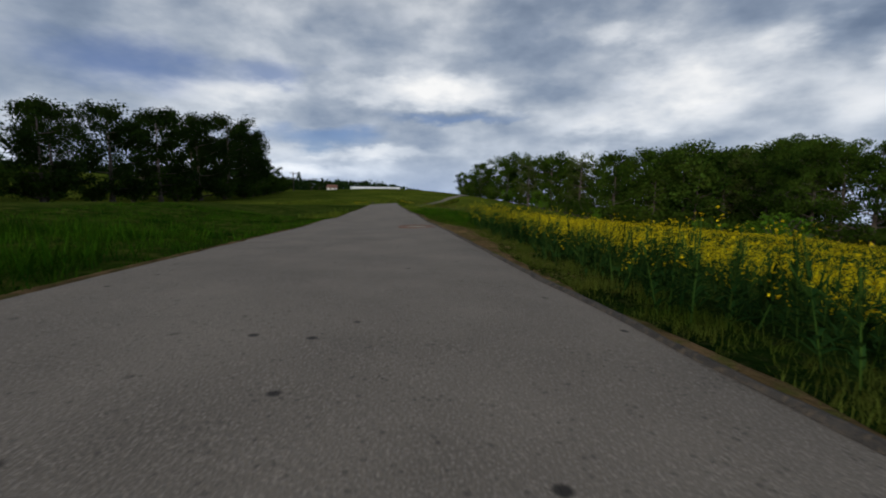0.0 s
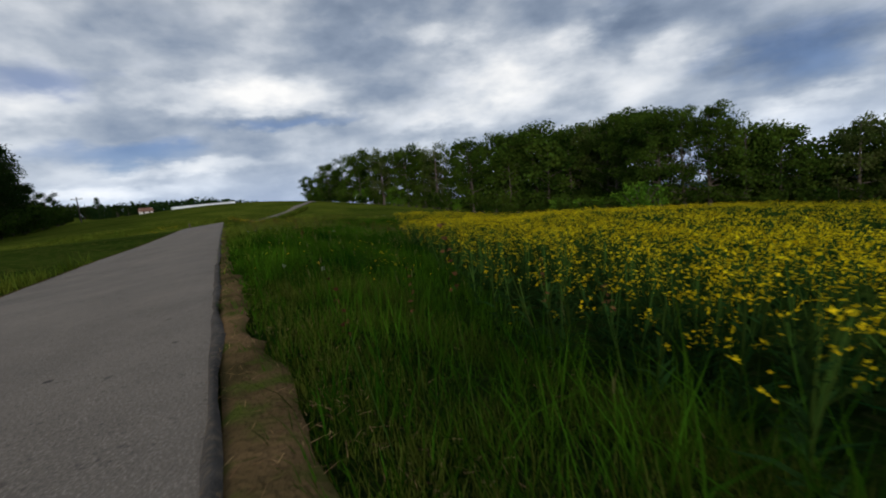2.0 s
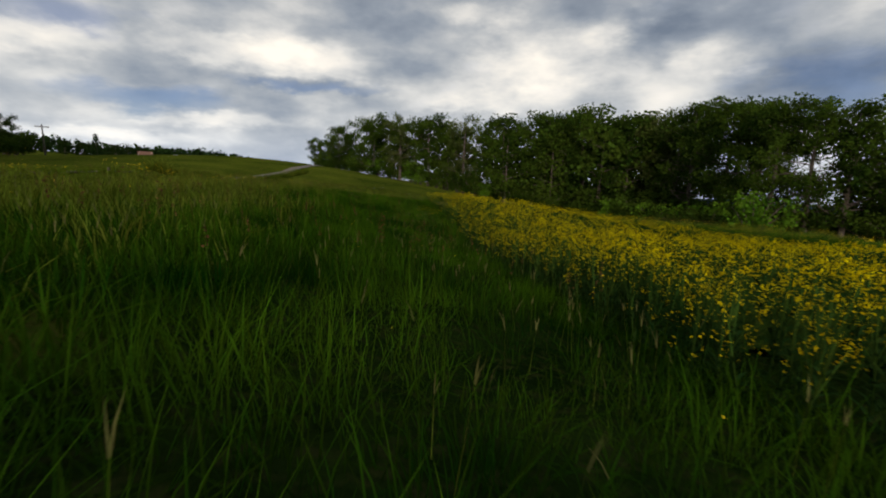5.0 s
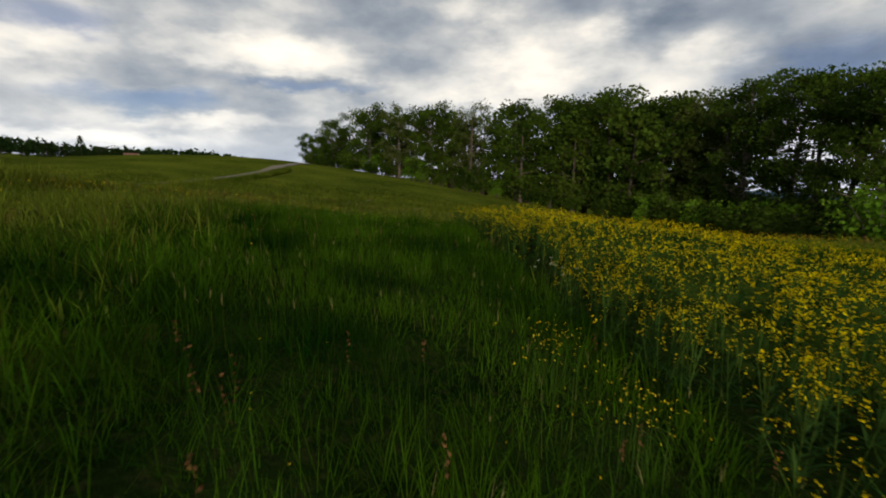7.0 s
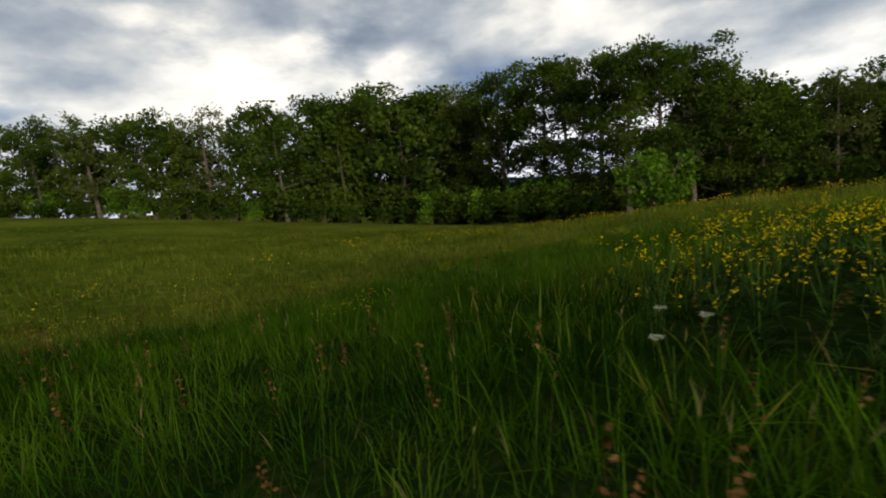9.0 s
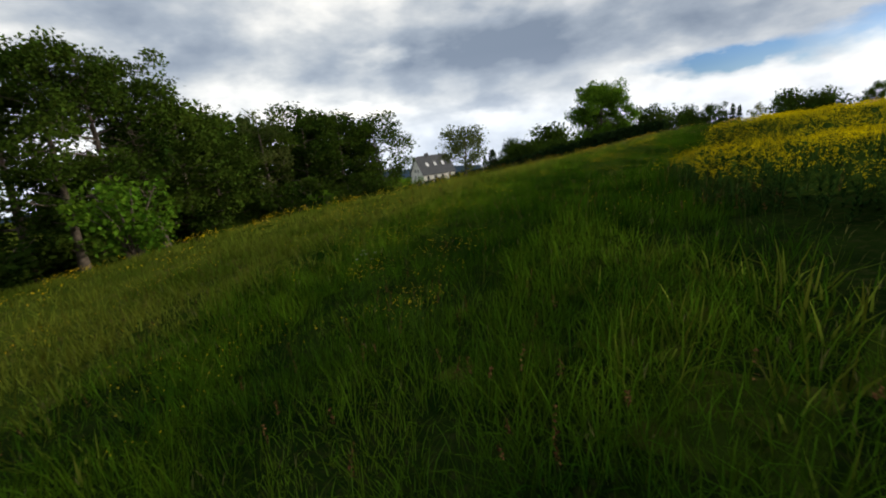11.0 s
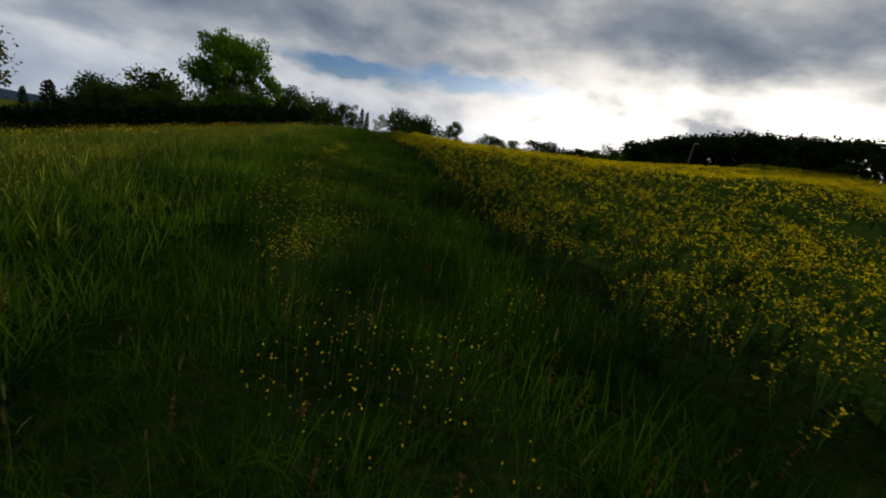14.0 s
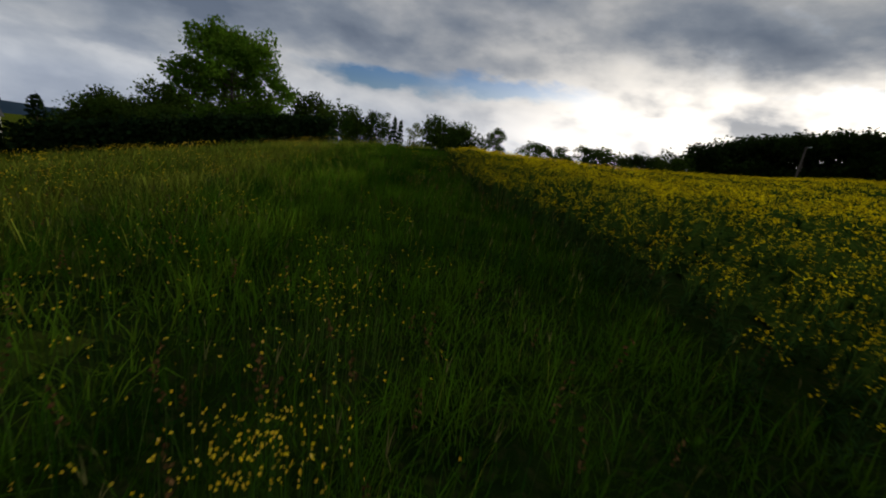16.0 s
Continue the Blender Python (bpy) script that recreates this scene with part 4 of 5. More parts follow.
def rape_field():
    rng = np.random.default_rng(77)
    base = tagged(empty("rape_field"), "field of waist-high rape in yellow bloom", "rape field", kind="stuff")
    stems, leaves, flowers = [], [], []

    # the closed leaf layer under the flowers
    step = 0.3
    gx, gy = np.meshgrid(np.arange(1.5, 46.5, step), np.arange(-59, 47, step))
    d = np.where(in_rape(gx, gy), edge_gap(gx, gy), -1)
    high = np.interp(d, (0.9, 1.7, 2.6), (-0.1, 0.06, 0.28)) + 0.09 * np.sin(gx * 4.1 + 2 * np.sin(gy * 2.3)) * np.sin(gy * 3.7) + rng.uniform(-0.06, 0.06, gx.shape)
    idx = np.arange(gx.size).reshape(gx.shape)
    quads = np.stack([idx[:-1, :-1], idx[:-1, 1:], idx[1:, 1:], idx[1:, :-1]], -1).reshape(-1, 4)
    quads = quads[(d > 0.9).ravel()[quads].all(1)]
    bulk("leaf_layer", np.stack([gx, gy, land(gx, gy) + high], -1).reshape(-1, 3), np.zeros((0, 3)), M_RAPE_FLOOR, base, quads)

    def plants(x, y, tall, n_leaf, n_head, n_flower, flower, broad, near, fine=False):
        n = len(x)
        z = land(x, y)
        foot = np.stack([x, y, z - 0.03], -1)
        h = tall * rng.uniform(0.80, 1.10, n) * np.interp(y, (9, 14), (0.83, 1.0)) * (1 + 0.10 * np.sin(x * 1.7) * np.sin(y * 1.3))
        top = foot + np.stack([rng.normal(0, 0.07, n), rng.normal(0, 0.07, n), h], -1)
        flat = np.zeros(n)
        stems.append(prism_stems(foot, top, np.full(n, 0.006)) if near else blades(foot, h, np.full(n, 0.022), rng.uniform(0, 6.28, n), flat, flat))
        for i in range(n_leaf):
            f = rng.uniform(0.06, 0.80, n)
            p = foot + (top - foot) * f[:, None]
            leaves.append(blades(p, rng.uniform(0.07, 0.16, n) * (1.2 - 0.6 * f) * broad, rng.uniform(0.026, 0.052, n) * (1.2 - 0.6 * f) * broad, rng.uniform(0, 6.28, n), rng.uniform(0.4, 1.2, n), rng.uniform(0.3, 1.3, n)))
        low = np.where(x < 20, 0.52, 0.74) if near else 0.75
        for i in range(n_head):
            a = rng.uniform(0, 6.28, n)
            r = rng.uniform(0.04, 0.17, n) * (0.35 if i == 0 else 1) * (1 if near else 1.7)
            tip = np.stack([top[:, 0] + np.cos(a) * r, top[:, 1] + np.sin(a) * r, z + h * (rng.uniform(0.92, 1.05, n) if i < 2 else rng.uniform(0, 1, n) * (1.02 - low) + low)], -1)
            p = foot + (top - foot) * rng.uniform(0.4, 0.6, n)[:, None]
            d = tip - p
            side = np.stack([-np.sin(a), np.cos(a), 0 * a], -1) * 0.0035
            v = np.stack([p - side, p + side, tip + side * 0.6, tip - side * 0.6], 1).reshape(-1, 3)
            k = np.arange(n)[:, None] * 4
            stems.append((v, np.concatenate([k + [0, 1, 2], k + [0, 2, 3]])))
            c = np.repeat(tip, n_flower, 0) + rng.normal(0, 1, (n * n_flower, 3)) * ([0.015, 0.015, 0.020] if near else [0.028, 0.028, 0.022])
            v, t = blossoms(c, rng.uniform(0.65, 1.2, len(c)) * flower, rng)
            flowers.append((v, t) if fine else (v, t[:len(t) // 2]))

    # the two long sides and the tip, close to where one passes
    x, y = scatter(1, 34, -6, 47, 36, rng)
    g = edge_gap(x, y)
    near = in_rape(x, y) & ((x < 20) | (y > 10))
    keep = near & (g < 0.8) & (rng.random(len(x)) < np.where(x < 20, 0.7, 0.48))
    plants(x[keep], y[keep], 0.60, 26, 5, 5, 0.0105, 0.50, True, True)
    keep = near & (g >= 0.8) & (g < np.where(x < 20, 1.7, 2.6)) & (rng.random(len(x)) < np.where(x < 20, 0.45, 0.30))
    plants(x[keep], y[keep], 0.60, 13, 6, 5, 0.0148, 0.76, True)
    x, y = scatter(1, 36, -20, 47, 9.0, rng)
    g = edge_gap(x, y)
    keep = in_rape(x, y) & (g >= np.where((x > 20) & (y > 10), 2.6, 1.7)) & (g < 6.5)
    plants(x[keep], y[keep], 0.62, 5, 6, 4, 0.0245, 1.25, False)
    x, y = scatter(1, 46, -58, 46, 4.6, rng)
    keep = in_rape(x, y) & ((edge_gap(x, y) >= 6.5) | (y < -20))
    plants(x[keep], y[keep], 0.64, 2, 4, 2, 0.045, 2.0, False)
    v, t = merge(stems)
    bulk("stems", v, t, M_RAPE_STEM, base)
    v, t = merge(leaves)
    bulk("leaves", v, t, M_RAPE_LEAF, base)
    v, t = merge(flowers)
    bulk("blossoms", v, t, M_RAPE_BLOOM, base)


rape_field()


# ------------------------------------------------------------------ meadow grass
def tone(x, y, s, k):
    return np.array([noise.noise((a * s, b * s, k)) for a, b in zip(x, y)])


def meadow():
    rng = np.random.default_rng(91)
    pieces = []

    def sow(x, y, lo, hi, wlo, whi, tuft=8, spread=0.06, kinks=1):
        """Tufts of blades that fan out from a shared foot, tall and short in patches."""
        n = len(x)
        size = (0.62 + 0.55 * np.clip(0.5 + 1.1 * tone(x, y, 0.8, 2.0) + 0.7 * tone(x, y, 3.1, 6.0), 0, 1)) * rng.uniform(0.75, 1.2, n)
        k = np.repeat(np.arange(n), tuft)
        a, r = rng.uniform(0, 6.28, n * tuft), spread * np.sqrt(rng.random(n * tuft))
        bx, by = x[k] + np.cos(a) * r, y[k] + np.sin(a) * r
        ok = clear(bx, by)
        k, a, r, bx, by = k[ok], a[ok], r[ok], bx[ok], by[ok]
        m = len(k)
        h = rng.uniform(lo, hi, m) * size[k] * np.where(by > 52, 1.0, np.where(by < 16, np.interp(bx - road_x(by) - road_half(by), (-0.5, 0.1, 0.7), (1, 0.4, 1.0)), np.interp(bx - road_x(by) - road_half(by), (-0.5, 0.1, 1.0, 2.8), (1, 0.35, 0.7, 1.0))))
        w = rng.uniform(wlo, whi, m)
        wind = rng.normal(0, 0.10, n)[k]
        pieces.append(blades(np.stack([bx, by, land(bx, by) - 0.02], -1), h, w, a + rng.normal(0, 0.7, m), 0.03 + 0.26 * r / spread + np.abs(wind), rng.uniform(0.0, 1.05, m) ** 1.6, kinks))

    def clear(x, y):
        return ~on_road(x, y, 0.03) & ~in_rape(x, y, 0.25)

    x, y = scatter(0, 40, 7.5, 56, 56, rng)
    g = lane_gap(x, y)
    side = x - road_x(y) - road_half(y)
    keep = ((g < 1.4) | ((g < 3.2) & (x > 19) & (x < 27) & (y > 45.5) & (y < 49.5))) & (side > np.interp(y, (8.4, 9.4, 11, 13), (1.2, 0.45, 0.26, 0.12)))
    light = keep & (rng.random(len(x)) < np.interp(y - 47.0 + 1.5 * np.sin(x * 0.9), (-3, 1.5), (0, 0.8)))
    dark = keep & ~light
    sow(x[dark], y[dark], 0.10, 0.36, 0.003, 0.0075, 10, 0.09)
    sow(x[light], y[light], 0.10, 0.36, 0.003, 0.0075, 10, 0.09)
    bend_grass = pieces.pop()
    x, y = scatter(0, 40, 7.5, 56, 66, rng)
    g = lane_gap(x, y)
    side = x - road_x(y) - road_half(y)
    keep = (g >= 1.3) & (g < 4.0) & (rng.random(len(x)) < np.interp(g, (1.3, 4.0), (1, 0.35))) & (side > np.interp(y, (8.4, 9.4, 11, 13), (1.2, 0.45, 0.26, 0.12)))
    # tufts clear of the rape take the colour with sunlight painted in
    lit_tufts = keep & ~in_rape(x, y, -2.2) & (rng.random(len(x)) < np.interp(x + 2.0 * np.sin(y * 0.7), (17, 23), (0.0, 0.85)))
    plain_tufts = keep & ~lit_tufts
    sow(x[plain_tufts], y[plain_tufts], 0.14, 0.38, 0.006, 0.0130, 8, 0.11)
    sow(x[lit_tufts], y[lit_tufts], 0.14, 0.38, 0.006, 0.0135, 8, 0.11)
    lit_side_grass = pieces.pop()
    tagged(bulk("sunlit_grass", *merge([bend_grass, lit_side_grass]), M_SWARD_LIT), "meadow grass beside the trodden lane, sunlight painted in as lighter green", "grass", kind="stuff")
    x, y = scatter(0, 40, 7.5, 56, 46, rng)
    g = lane_gap(x, y)
    side = x - road_x(y) - road_half(y)
    keep = (g < 3.4) & (side > np.interp(y, (8.4, 9.4, 11, 13), (1.0, 0.4, 0.26, 0.10)))
    sow(x[keep], y[keep], 0.05, 0.17, 0.004, 0.009, 9, 0.11, 0)
    # left of the road at the start
    x, y = scatter(-8, 2.4, -1, 20, 34, rng)
    keep = x < road_x(y)
    sow(x[keep], y[keep], 0.04, 0.15, 0.006, 0.013, 8, 0.10)
    x, y = scatter(-8, -2.6, 2, 9, 26, rng)
    keep = tone(x, y, 0.6, 4.0) > -0.05
    sow(x[keep], y[keep], 0.16, 0.42, 0.008, 0.018, 8, 0.12)
    v, t = merge(pieces)
    tagged(bulk("meadow_grass", v, t, M_GRASS), "long unmown meadow grass leaning in all directions", "grass", kind="stuff")

    # seeding grass of the hay meadow farther out
    pieces.clear()
    x, y = scatter(-4, 46, 4, 64, 15, rng)
    g = lane_gap(x, y)
    keep = (rng.random(len(x)) < np.interp(g, (1.6, 4.5), (0, 1))) & (g < 8) & ((x > road_x(y)) | (y > 20)) & (~in_rape(x, y, -2.2) | (x < 20)) & ~((x > road_x(y)) & (x < west_x(y) + 0.5) & (y < 10))
    sow(x[keep], y[keep], 0.18, 0.42, 0.012, 0.024, 8, 0.16)
    x, y = scatter(-10, 66, -10, 84, 4.0, rng)
    g = lane_gap(x, y)
    keep = (g >= 7.5) & (g < 36) & ((x > road_x(y)) | (y > 58)) & ~((x > road_x(y)) & (x < west_x(y) + 0.5) & (y < 10))
    sow(x[keep], y[keep], 0.22, 0.46, 0.03, 0.06, 7, 0.25, 0)
    x, y = scatter(3, 26, 54, 100, 30, rng)
    side = x - road_x(y) - road_half(y)
    keep = (side > 0.25) & (side < 1.8)
    sow(x[keep], y[keep], 0.50, 0.80, 0.025, 0.05, 8, 0.2)
    v, t = merge(pieces)
    tagged(bulk("hay_meadow", v, t, M_HAY), "tall yellow-green seeding grass of the hay meadow", "grass", kind="stuff")
    # short turf between the road and the rape
    pieces.clear()
    x, y = scatter(-0.2, 3.8, -3, 15, 560, rng)
    right = x - road_x(y) - road_half(y)
    patch = np.clip(0.62 + 1.6 * tone(x, y, 2.6, 4.0), 0.1, 1)
    keep = (right > 0.03) & (rng.random(len(x)) < patch * np.interp(right, (0.0, 0.12, 0.35), (0.12, 0.4, 1.0))) & (right < 1.3)
    sow(x[keep], y[keep], 0.075, 0.15, 0.002, 0.004, 8, 0.07)
    v, t = merge(pieces)
    tagged(bulk("turf", v, t, M_TURF), "short yellow-green turf between the road and the rape", "grass", kind="stuff")

    x, y = scatter(0.2, 3.0, 3, 15, 4200, rng)
    right = x - road_x(y) - road_half(y)
    patch = np.clip(0.55 + 1.8 * tone(x, y, 2.6, 14.0), 0.05, 1)
    keep = (right > 0.0) & (rng.random(len(x)) < patch * np.interp(right, (0.0, 0.3, 0.7), (1, 0.6, 0.06)) * np.interp(y, (4, 6, 9, 12), (0.2, 1, 1, 0.15))) & ~in_rape(x, y, 0.1)
    x, y = x[keep], y[keep]
    n = len(x)
    v, t = blades(np.stack([x, y, land(x, y) + 0.024], -1), rng.uniform(0.004, 0.014, n), rng.uniform(0.0014, 0.003, n), rng.uniform(0, 6.28, n), rng.uniform(2.0, 7.0, n), rng.uniform(0.1, 0.9, n))
    tagged(bulk("straw", v, t, M_STRAW), "dry flattened straw along the road's edge", "straw", kind="stuff")


meadow()


def discs(c, r, rng, petals=5):
    """Small open flowers, tilted at random."""
    n = len(c)
    nrm = rng.normal(size=(n, 3)) * 0.6 + [0, 0, 1]
    nrm /= np.linalg.norm(nrm, axis=1, keepdims=True)
    a = np.cross(nrm, rng.normal(size=(n, 3)))
    a /= np.linalg.norm(a, axis=1, keepdims=True)
    b = np.cross(nrm, a)
    cols = [c]
    for i in range(petals * 2):
        w = math.pi * i / petals
        q = r * (1.0 if i % 2 == 0 else 0.62)
        cols.append(c + a * (q * math.cos(w))[:, None] + b * (q * math.sin(w))[:, None] + nrm * (r * 0.35)[:, None])
    m = len(cols)
    v = np.stack(cols, 1).reshape(-1, 3)
    k = np.arange(n)[:, None] * m
    return v, np.concatenate([k + [0, 1 + i, 1 + (i + 1) % (petals * 2)] for i in range(petals * 2)])


def wild_flowers():
    rng = np.random.default_rng(101)
    # buttercups stand in drifts, thickest along the far side of the lane
    base = tagged(empty("buttercups"), "drifts of small yellow buttercups in the long grass", "wildflowers", kind="stuff")
    stalks, cups = [], []
    for density, lo, hi, rlo, rhi in ((120, 0.0, 3.6, 0.005, 0.008), (62, 3.6, 9.0, 0.008, 0.013), (20, 9.0, 26.0, 0.022, 0.034)):
        x, y = scatter(0, 56, 4, 62, density, rng)
        g = lane_gap(x, y)
        keep = (g >= lo) & (g < hi) & ~in_rape(x, y, 0.1) & ~on_road(x, y, 0.3)
        x, y = x[keep], y[keep]
        want = np.where((x > 25) & (y < 46), 1.0, np.where(y > 44, 0.45, np.where((y < 20) & (x > 2), 0.16, 0.05)))
        drift = tone(x, y, 0.45, 3.0) + 0.7 * tone(x, y, 1.5, 8.0)
        keep = rng.random(len(x)) < want * np.clip((drift - (0.16 if lo else 0.30)) * 6.0, 0, 1)
        x, y = x[keep], y[keep]
        n = len(x)
        z = land(x, y)
        top = np.stack([x, y, z + rng.uniform(0.24, 0.50, n) * np.interp(lane_gap(x, y), (0.6, 1.6), (0.6, 1.0))], -1)
        stalks.append(blades(np.stack([x, y, z], -1), top[:, 2] - z, np.full(n, 0.004), rng.uniform(0, 6.28, n), np.zeros(n), np.zeros(n), 0))
        cups.append(discs(top, rng.uniform(rlo, rhi, n), rng, 3 if lo else 4))
    clumps = ((3.3, 14.2), (3.9, 16.1), (13.6, 37.5), (13.5, 36.8), (22.9, 50.0), (27.4, 47.4), (26.9, 45.9), (27.5, 43.6), (27.0, 45.0), (27.9, 44.1), (27.8, 42.3), (29.0, 35.6), (28.8, 36.6),
              (28.7, 35.1), (30.4, 31.8), (29.6, 33.7), (31.2, 30.3), (31.0, 28.8), (29.9, 30.2), (31.4, 26.9), (31.1, 27.9), (34.8, 22.7), (32.4, 27.3), (33.0, 30.0), (32.5, 34.0), (35.0, 28.0), (24.2, 47.6), (25.9, 47.1), (30.5, 30.1), (30.9, 29.7), (28.5, 39.8), (29.6, 35.2), (29.9, 34.8), (29.3, 34.6), (28.9, 36.1), (31.1, 27.6), (31.3, 26.8))
    for i, (cx, cy) in enumerate(clumps):
        r, n = rng.uniform(0.25, 0.7), int(rng.uniform(25, 95) * (0.7 if cy < 20 else 2.6 if cy < 38 and cx > 28 else 1.3))
        r *= 0.5 if cy < 20 else 0.42
        x, y = cx + rng.normal(0, r, n), cy + rng.normal(0, r, n)
        z = land(x, y)
        top = np.stack([x, y, z + rng.uniform(0.34, 0.52, n) * (0.75 if cy < 20 else 1) * np.interp(lane_gap(x, y), (0.6, 1.6), (0.88, 1.0))], -1)
        stalks.append(blades(np.stack([x, y, z], -1), top[:, 2] - z, np.full(n, 0.004), rng.uniform(0, 6.28, n), np.zeros(n), np.zeros(n), 0))
        cups.append(discs(top, rng.uniform(0.0042, 0.0068, n) * (0.8 if cy < 20 else 1), rng, 5))
    v, t = merge(stalks)
    bulk("stems", v, t, M_RAPE_STEM, base)
    v, t = merge(cups)
    bulk("blossoms", v, t, M_BUTTERCUP, base)
    # sorrel and grass ears, rusty spikes
    x, y = scatter(1, 44, 10, 58, 4.5, rng)
    g = lane_gap(x, y)
    keep = (g < 7) & ~in_rape(x, y, 0.1) & ~on_road(x, y, 0.4) & (tone(x, y, 0.4, 5) > -0.1)
    x, y = x[keep], y[keep]
    n = len(x)
    z = land(x, y)
    top = np.stack([x + rng.normal(0, 0.05, n), y + rng.normal(0, 0.05, n), z + rng.uniform(0.30, 0.48, n)], -1)
    low = np.stack([x, y, z], -1)
    base = tagged(empty("sorrel"), "rusty sorrel stalks and grass ears above the meadow", "wildflowers", kind="stuff")
    v, t = prism_stems(low, top, np.full(n, 0.002))
    bulk("stems", v, t, M_RAPE_STEM, base)
    rise = rng.uniform(0.06, 0.16, n)
    k = np.linspace(0, 1, 6)
    cs = np.repeat(top, 6, 0) + (np.repeat((top - low) / np.linalg.norm(top - low, axis=1)[:, None], 6, 0)) * (np.tile(k, n) * np.repeat(rise, 6))[:, None]
    v, t = leaf_cloud(cs, np.tile(0.010 - 0.006 * k, n), 3, 0.013, rng)
    bulk("ears", v, t, M_SORREL, base)
    # pale ears of grass on thin stalks
    x, y = scatter(1, 44, 9, 58, 16, rng)
    g = lane_gap(x, y)
    keep = (g < 6) & ~in_rape(x, y, 0.2) & (x - road_x(y) - road_half(y) > 0.6) & (rng.random(len(x)) < np.clip(0.55 + 1.2 * tone(x, y, 0.5, 9), 0.1, 1))
    x, y = x[keep], y[keep]
    n = len(x)
    z = land(x, y)
    tall = rng.uniform(0.26, 0.50, n) * np.interp(g[keep], (0.5, 1.8), (0.75, 1.0)) * np.interp(x - road_x(y) - road_half(y), (0.6, 2.8), (0.6, 1.0))
    base = tagged(empty("grass_ears"), "thin pale seeding stalks above the meadow grass", "grass", kind="stuff")
    low, lean, way = np.stack([x, y, z], -1), rng.uniform(0.0, 0.35, n), rng.uniform(0, 6.28, n)
    bulk("stalks", *blades(low, tall, np.full(n, 0.0028), way, lean, np.zeros(n), 0), M_HAY, base)
    tip = low + np.stack([np.cos(way) * lean * tall, np.sin(way) * lean * tall, tall], -1) * 0.86
    ears = [blades(tip, rng.uniform(0.05, 0.10, n), rng.uniform(0.003, 0.006, n), way + k * 0.5, lean + 0.05, rng.uniform(0.1, 0.5, n)) for k in range(2)]
    bulk("ears", *merge(ears), M_EAR, base)
    # dandelion clocks
    x, y = scatter(1, 9, 12, 24, 0.22, rng)
    keep = ~in_rape(x, y) & ~on_road(x, y, 0.3) & (lane_gap(x, y) < 3.5)
    x, y = x[keep], y[keep]
    n = len(x)
    z = land(x, y)
    top = np.stack([x, y, z + rng.uniform(0.22, 0.34, n)], -1)
    base = tagged(empty("dandelion_clocks"), "white dandelion seed heads in the grass", "wildflowers", kind="stuff")
    v, t = prism_stems(np.stack([x, y, z], -1), top, np.full(n, 0.002))
    bulk("stems", v, t, M_RAPE_STEM, base)
    c = np.repeat(top, 26, 0)
    d = rng.normal(size=c.shape)
    d /= np.linalg.norm(d, axis=1, keepdims=True)
    v, t = discs(c + d * 0.011, np.full(len(c), 0.0032), rng, 3)
    bulk("seed_heads", v, t, M_WHITE, base)


wild_flowers()


def cow_parsley():
    """One plant: a ribbed stem, rays, and flat white umbels."""
    rng = np.random.default_rng(111)
    base = tagged(empty("cow_parsley"), "cow parsley with flat white umbels in the meadow", "wildflower", "cow parsley")
    p0, p1, r, cs = [(0, 0, -0.02)], [(0.02, 0.0, 0.42)], [0.004], []
    for a, lean, h in ((0.3, 0.10, 0.50), (2.5, 0.12, 0.47), (4.4, 0.09, 0.52)):
        hub = np.array([math.cos(a) * lean, math.sin(a) * lean, h])
        p0.append((0.015, 0, 0.32))
        p1.append(tuple(hub))
        r.append(0.0028)
        for i in range(11):
            w = i * 2.4
            q = 0.021 * math.sqrt((i + 0.5) / 11)
            tip = hub + [math.cos(w) * q, math.sin(w) * q, 0.035 - q * 0.2]
            p0.append(tuple(hub))
            p1.append(tuple(tip))
            r.append(0.0012)
            cs.append(tip + rng.normal(0, 0.0036, (7, 3)) * [1, 1, 0.6])
        c = np.concatenate(cs)
        cs.clear()
        v, t = discs(c, np.full(len(c), 0.0024), rng, 5)
        bulk("umbel", v, t, M_WHITE, base)
    v, t = prism_stems(np.array(p0), np.array(p1), np.array(r))
    bulk("stem", v, t, M_RAPE_STEM, base)
    return base


PARSLEY = cow_parsley()
PARSLEY.matrix_world = pose(15.08, 44.8, float(land(15.08, 44.8)), 0, 0, 40)
for x, y, a in ((17.05, 46.1, 10), (14.6, 44.4, 200), (26.21, 46.94, 80), (26.4, 46.75, 120), (31.2, 30.1, 30), (31.35, 29.8, 250), (30.3, 32.7, 170), (14.95, 39.0, 0), (15.1, 39.15, 130), (15.05, 38.8, 60)):
    copy_thing(PARSLEY, pose(x, y, float(land(x, y)) - 0.06, 0, 0, a))


# ------------------------------------------------------------------ poles, posts, houses
def box(x0, x1, y0, y1, z0, z1):
    vs = [(x, y, z) for z in (z0, z1) for y in (y0, y1) for x in (x0, x1)]
    return vs, [(0, 2, 3, 1), (4, 5, 7, 6), (0, 1, 5, 4), (2, 6, 7, 3), (0, 4, 6, 2), (1, 3, 7, 5)]


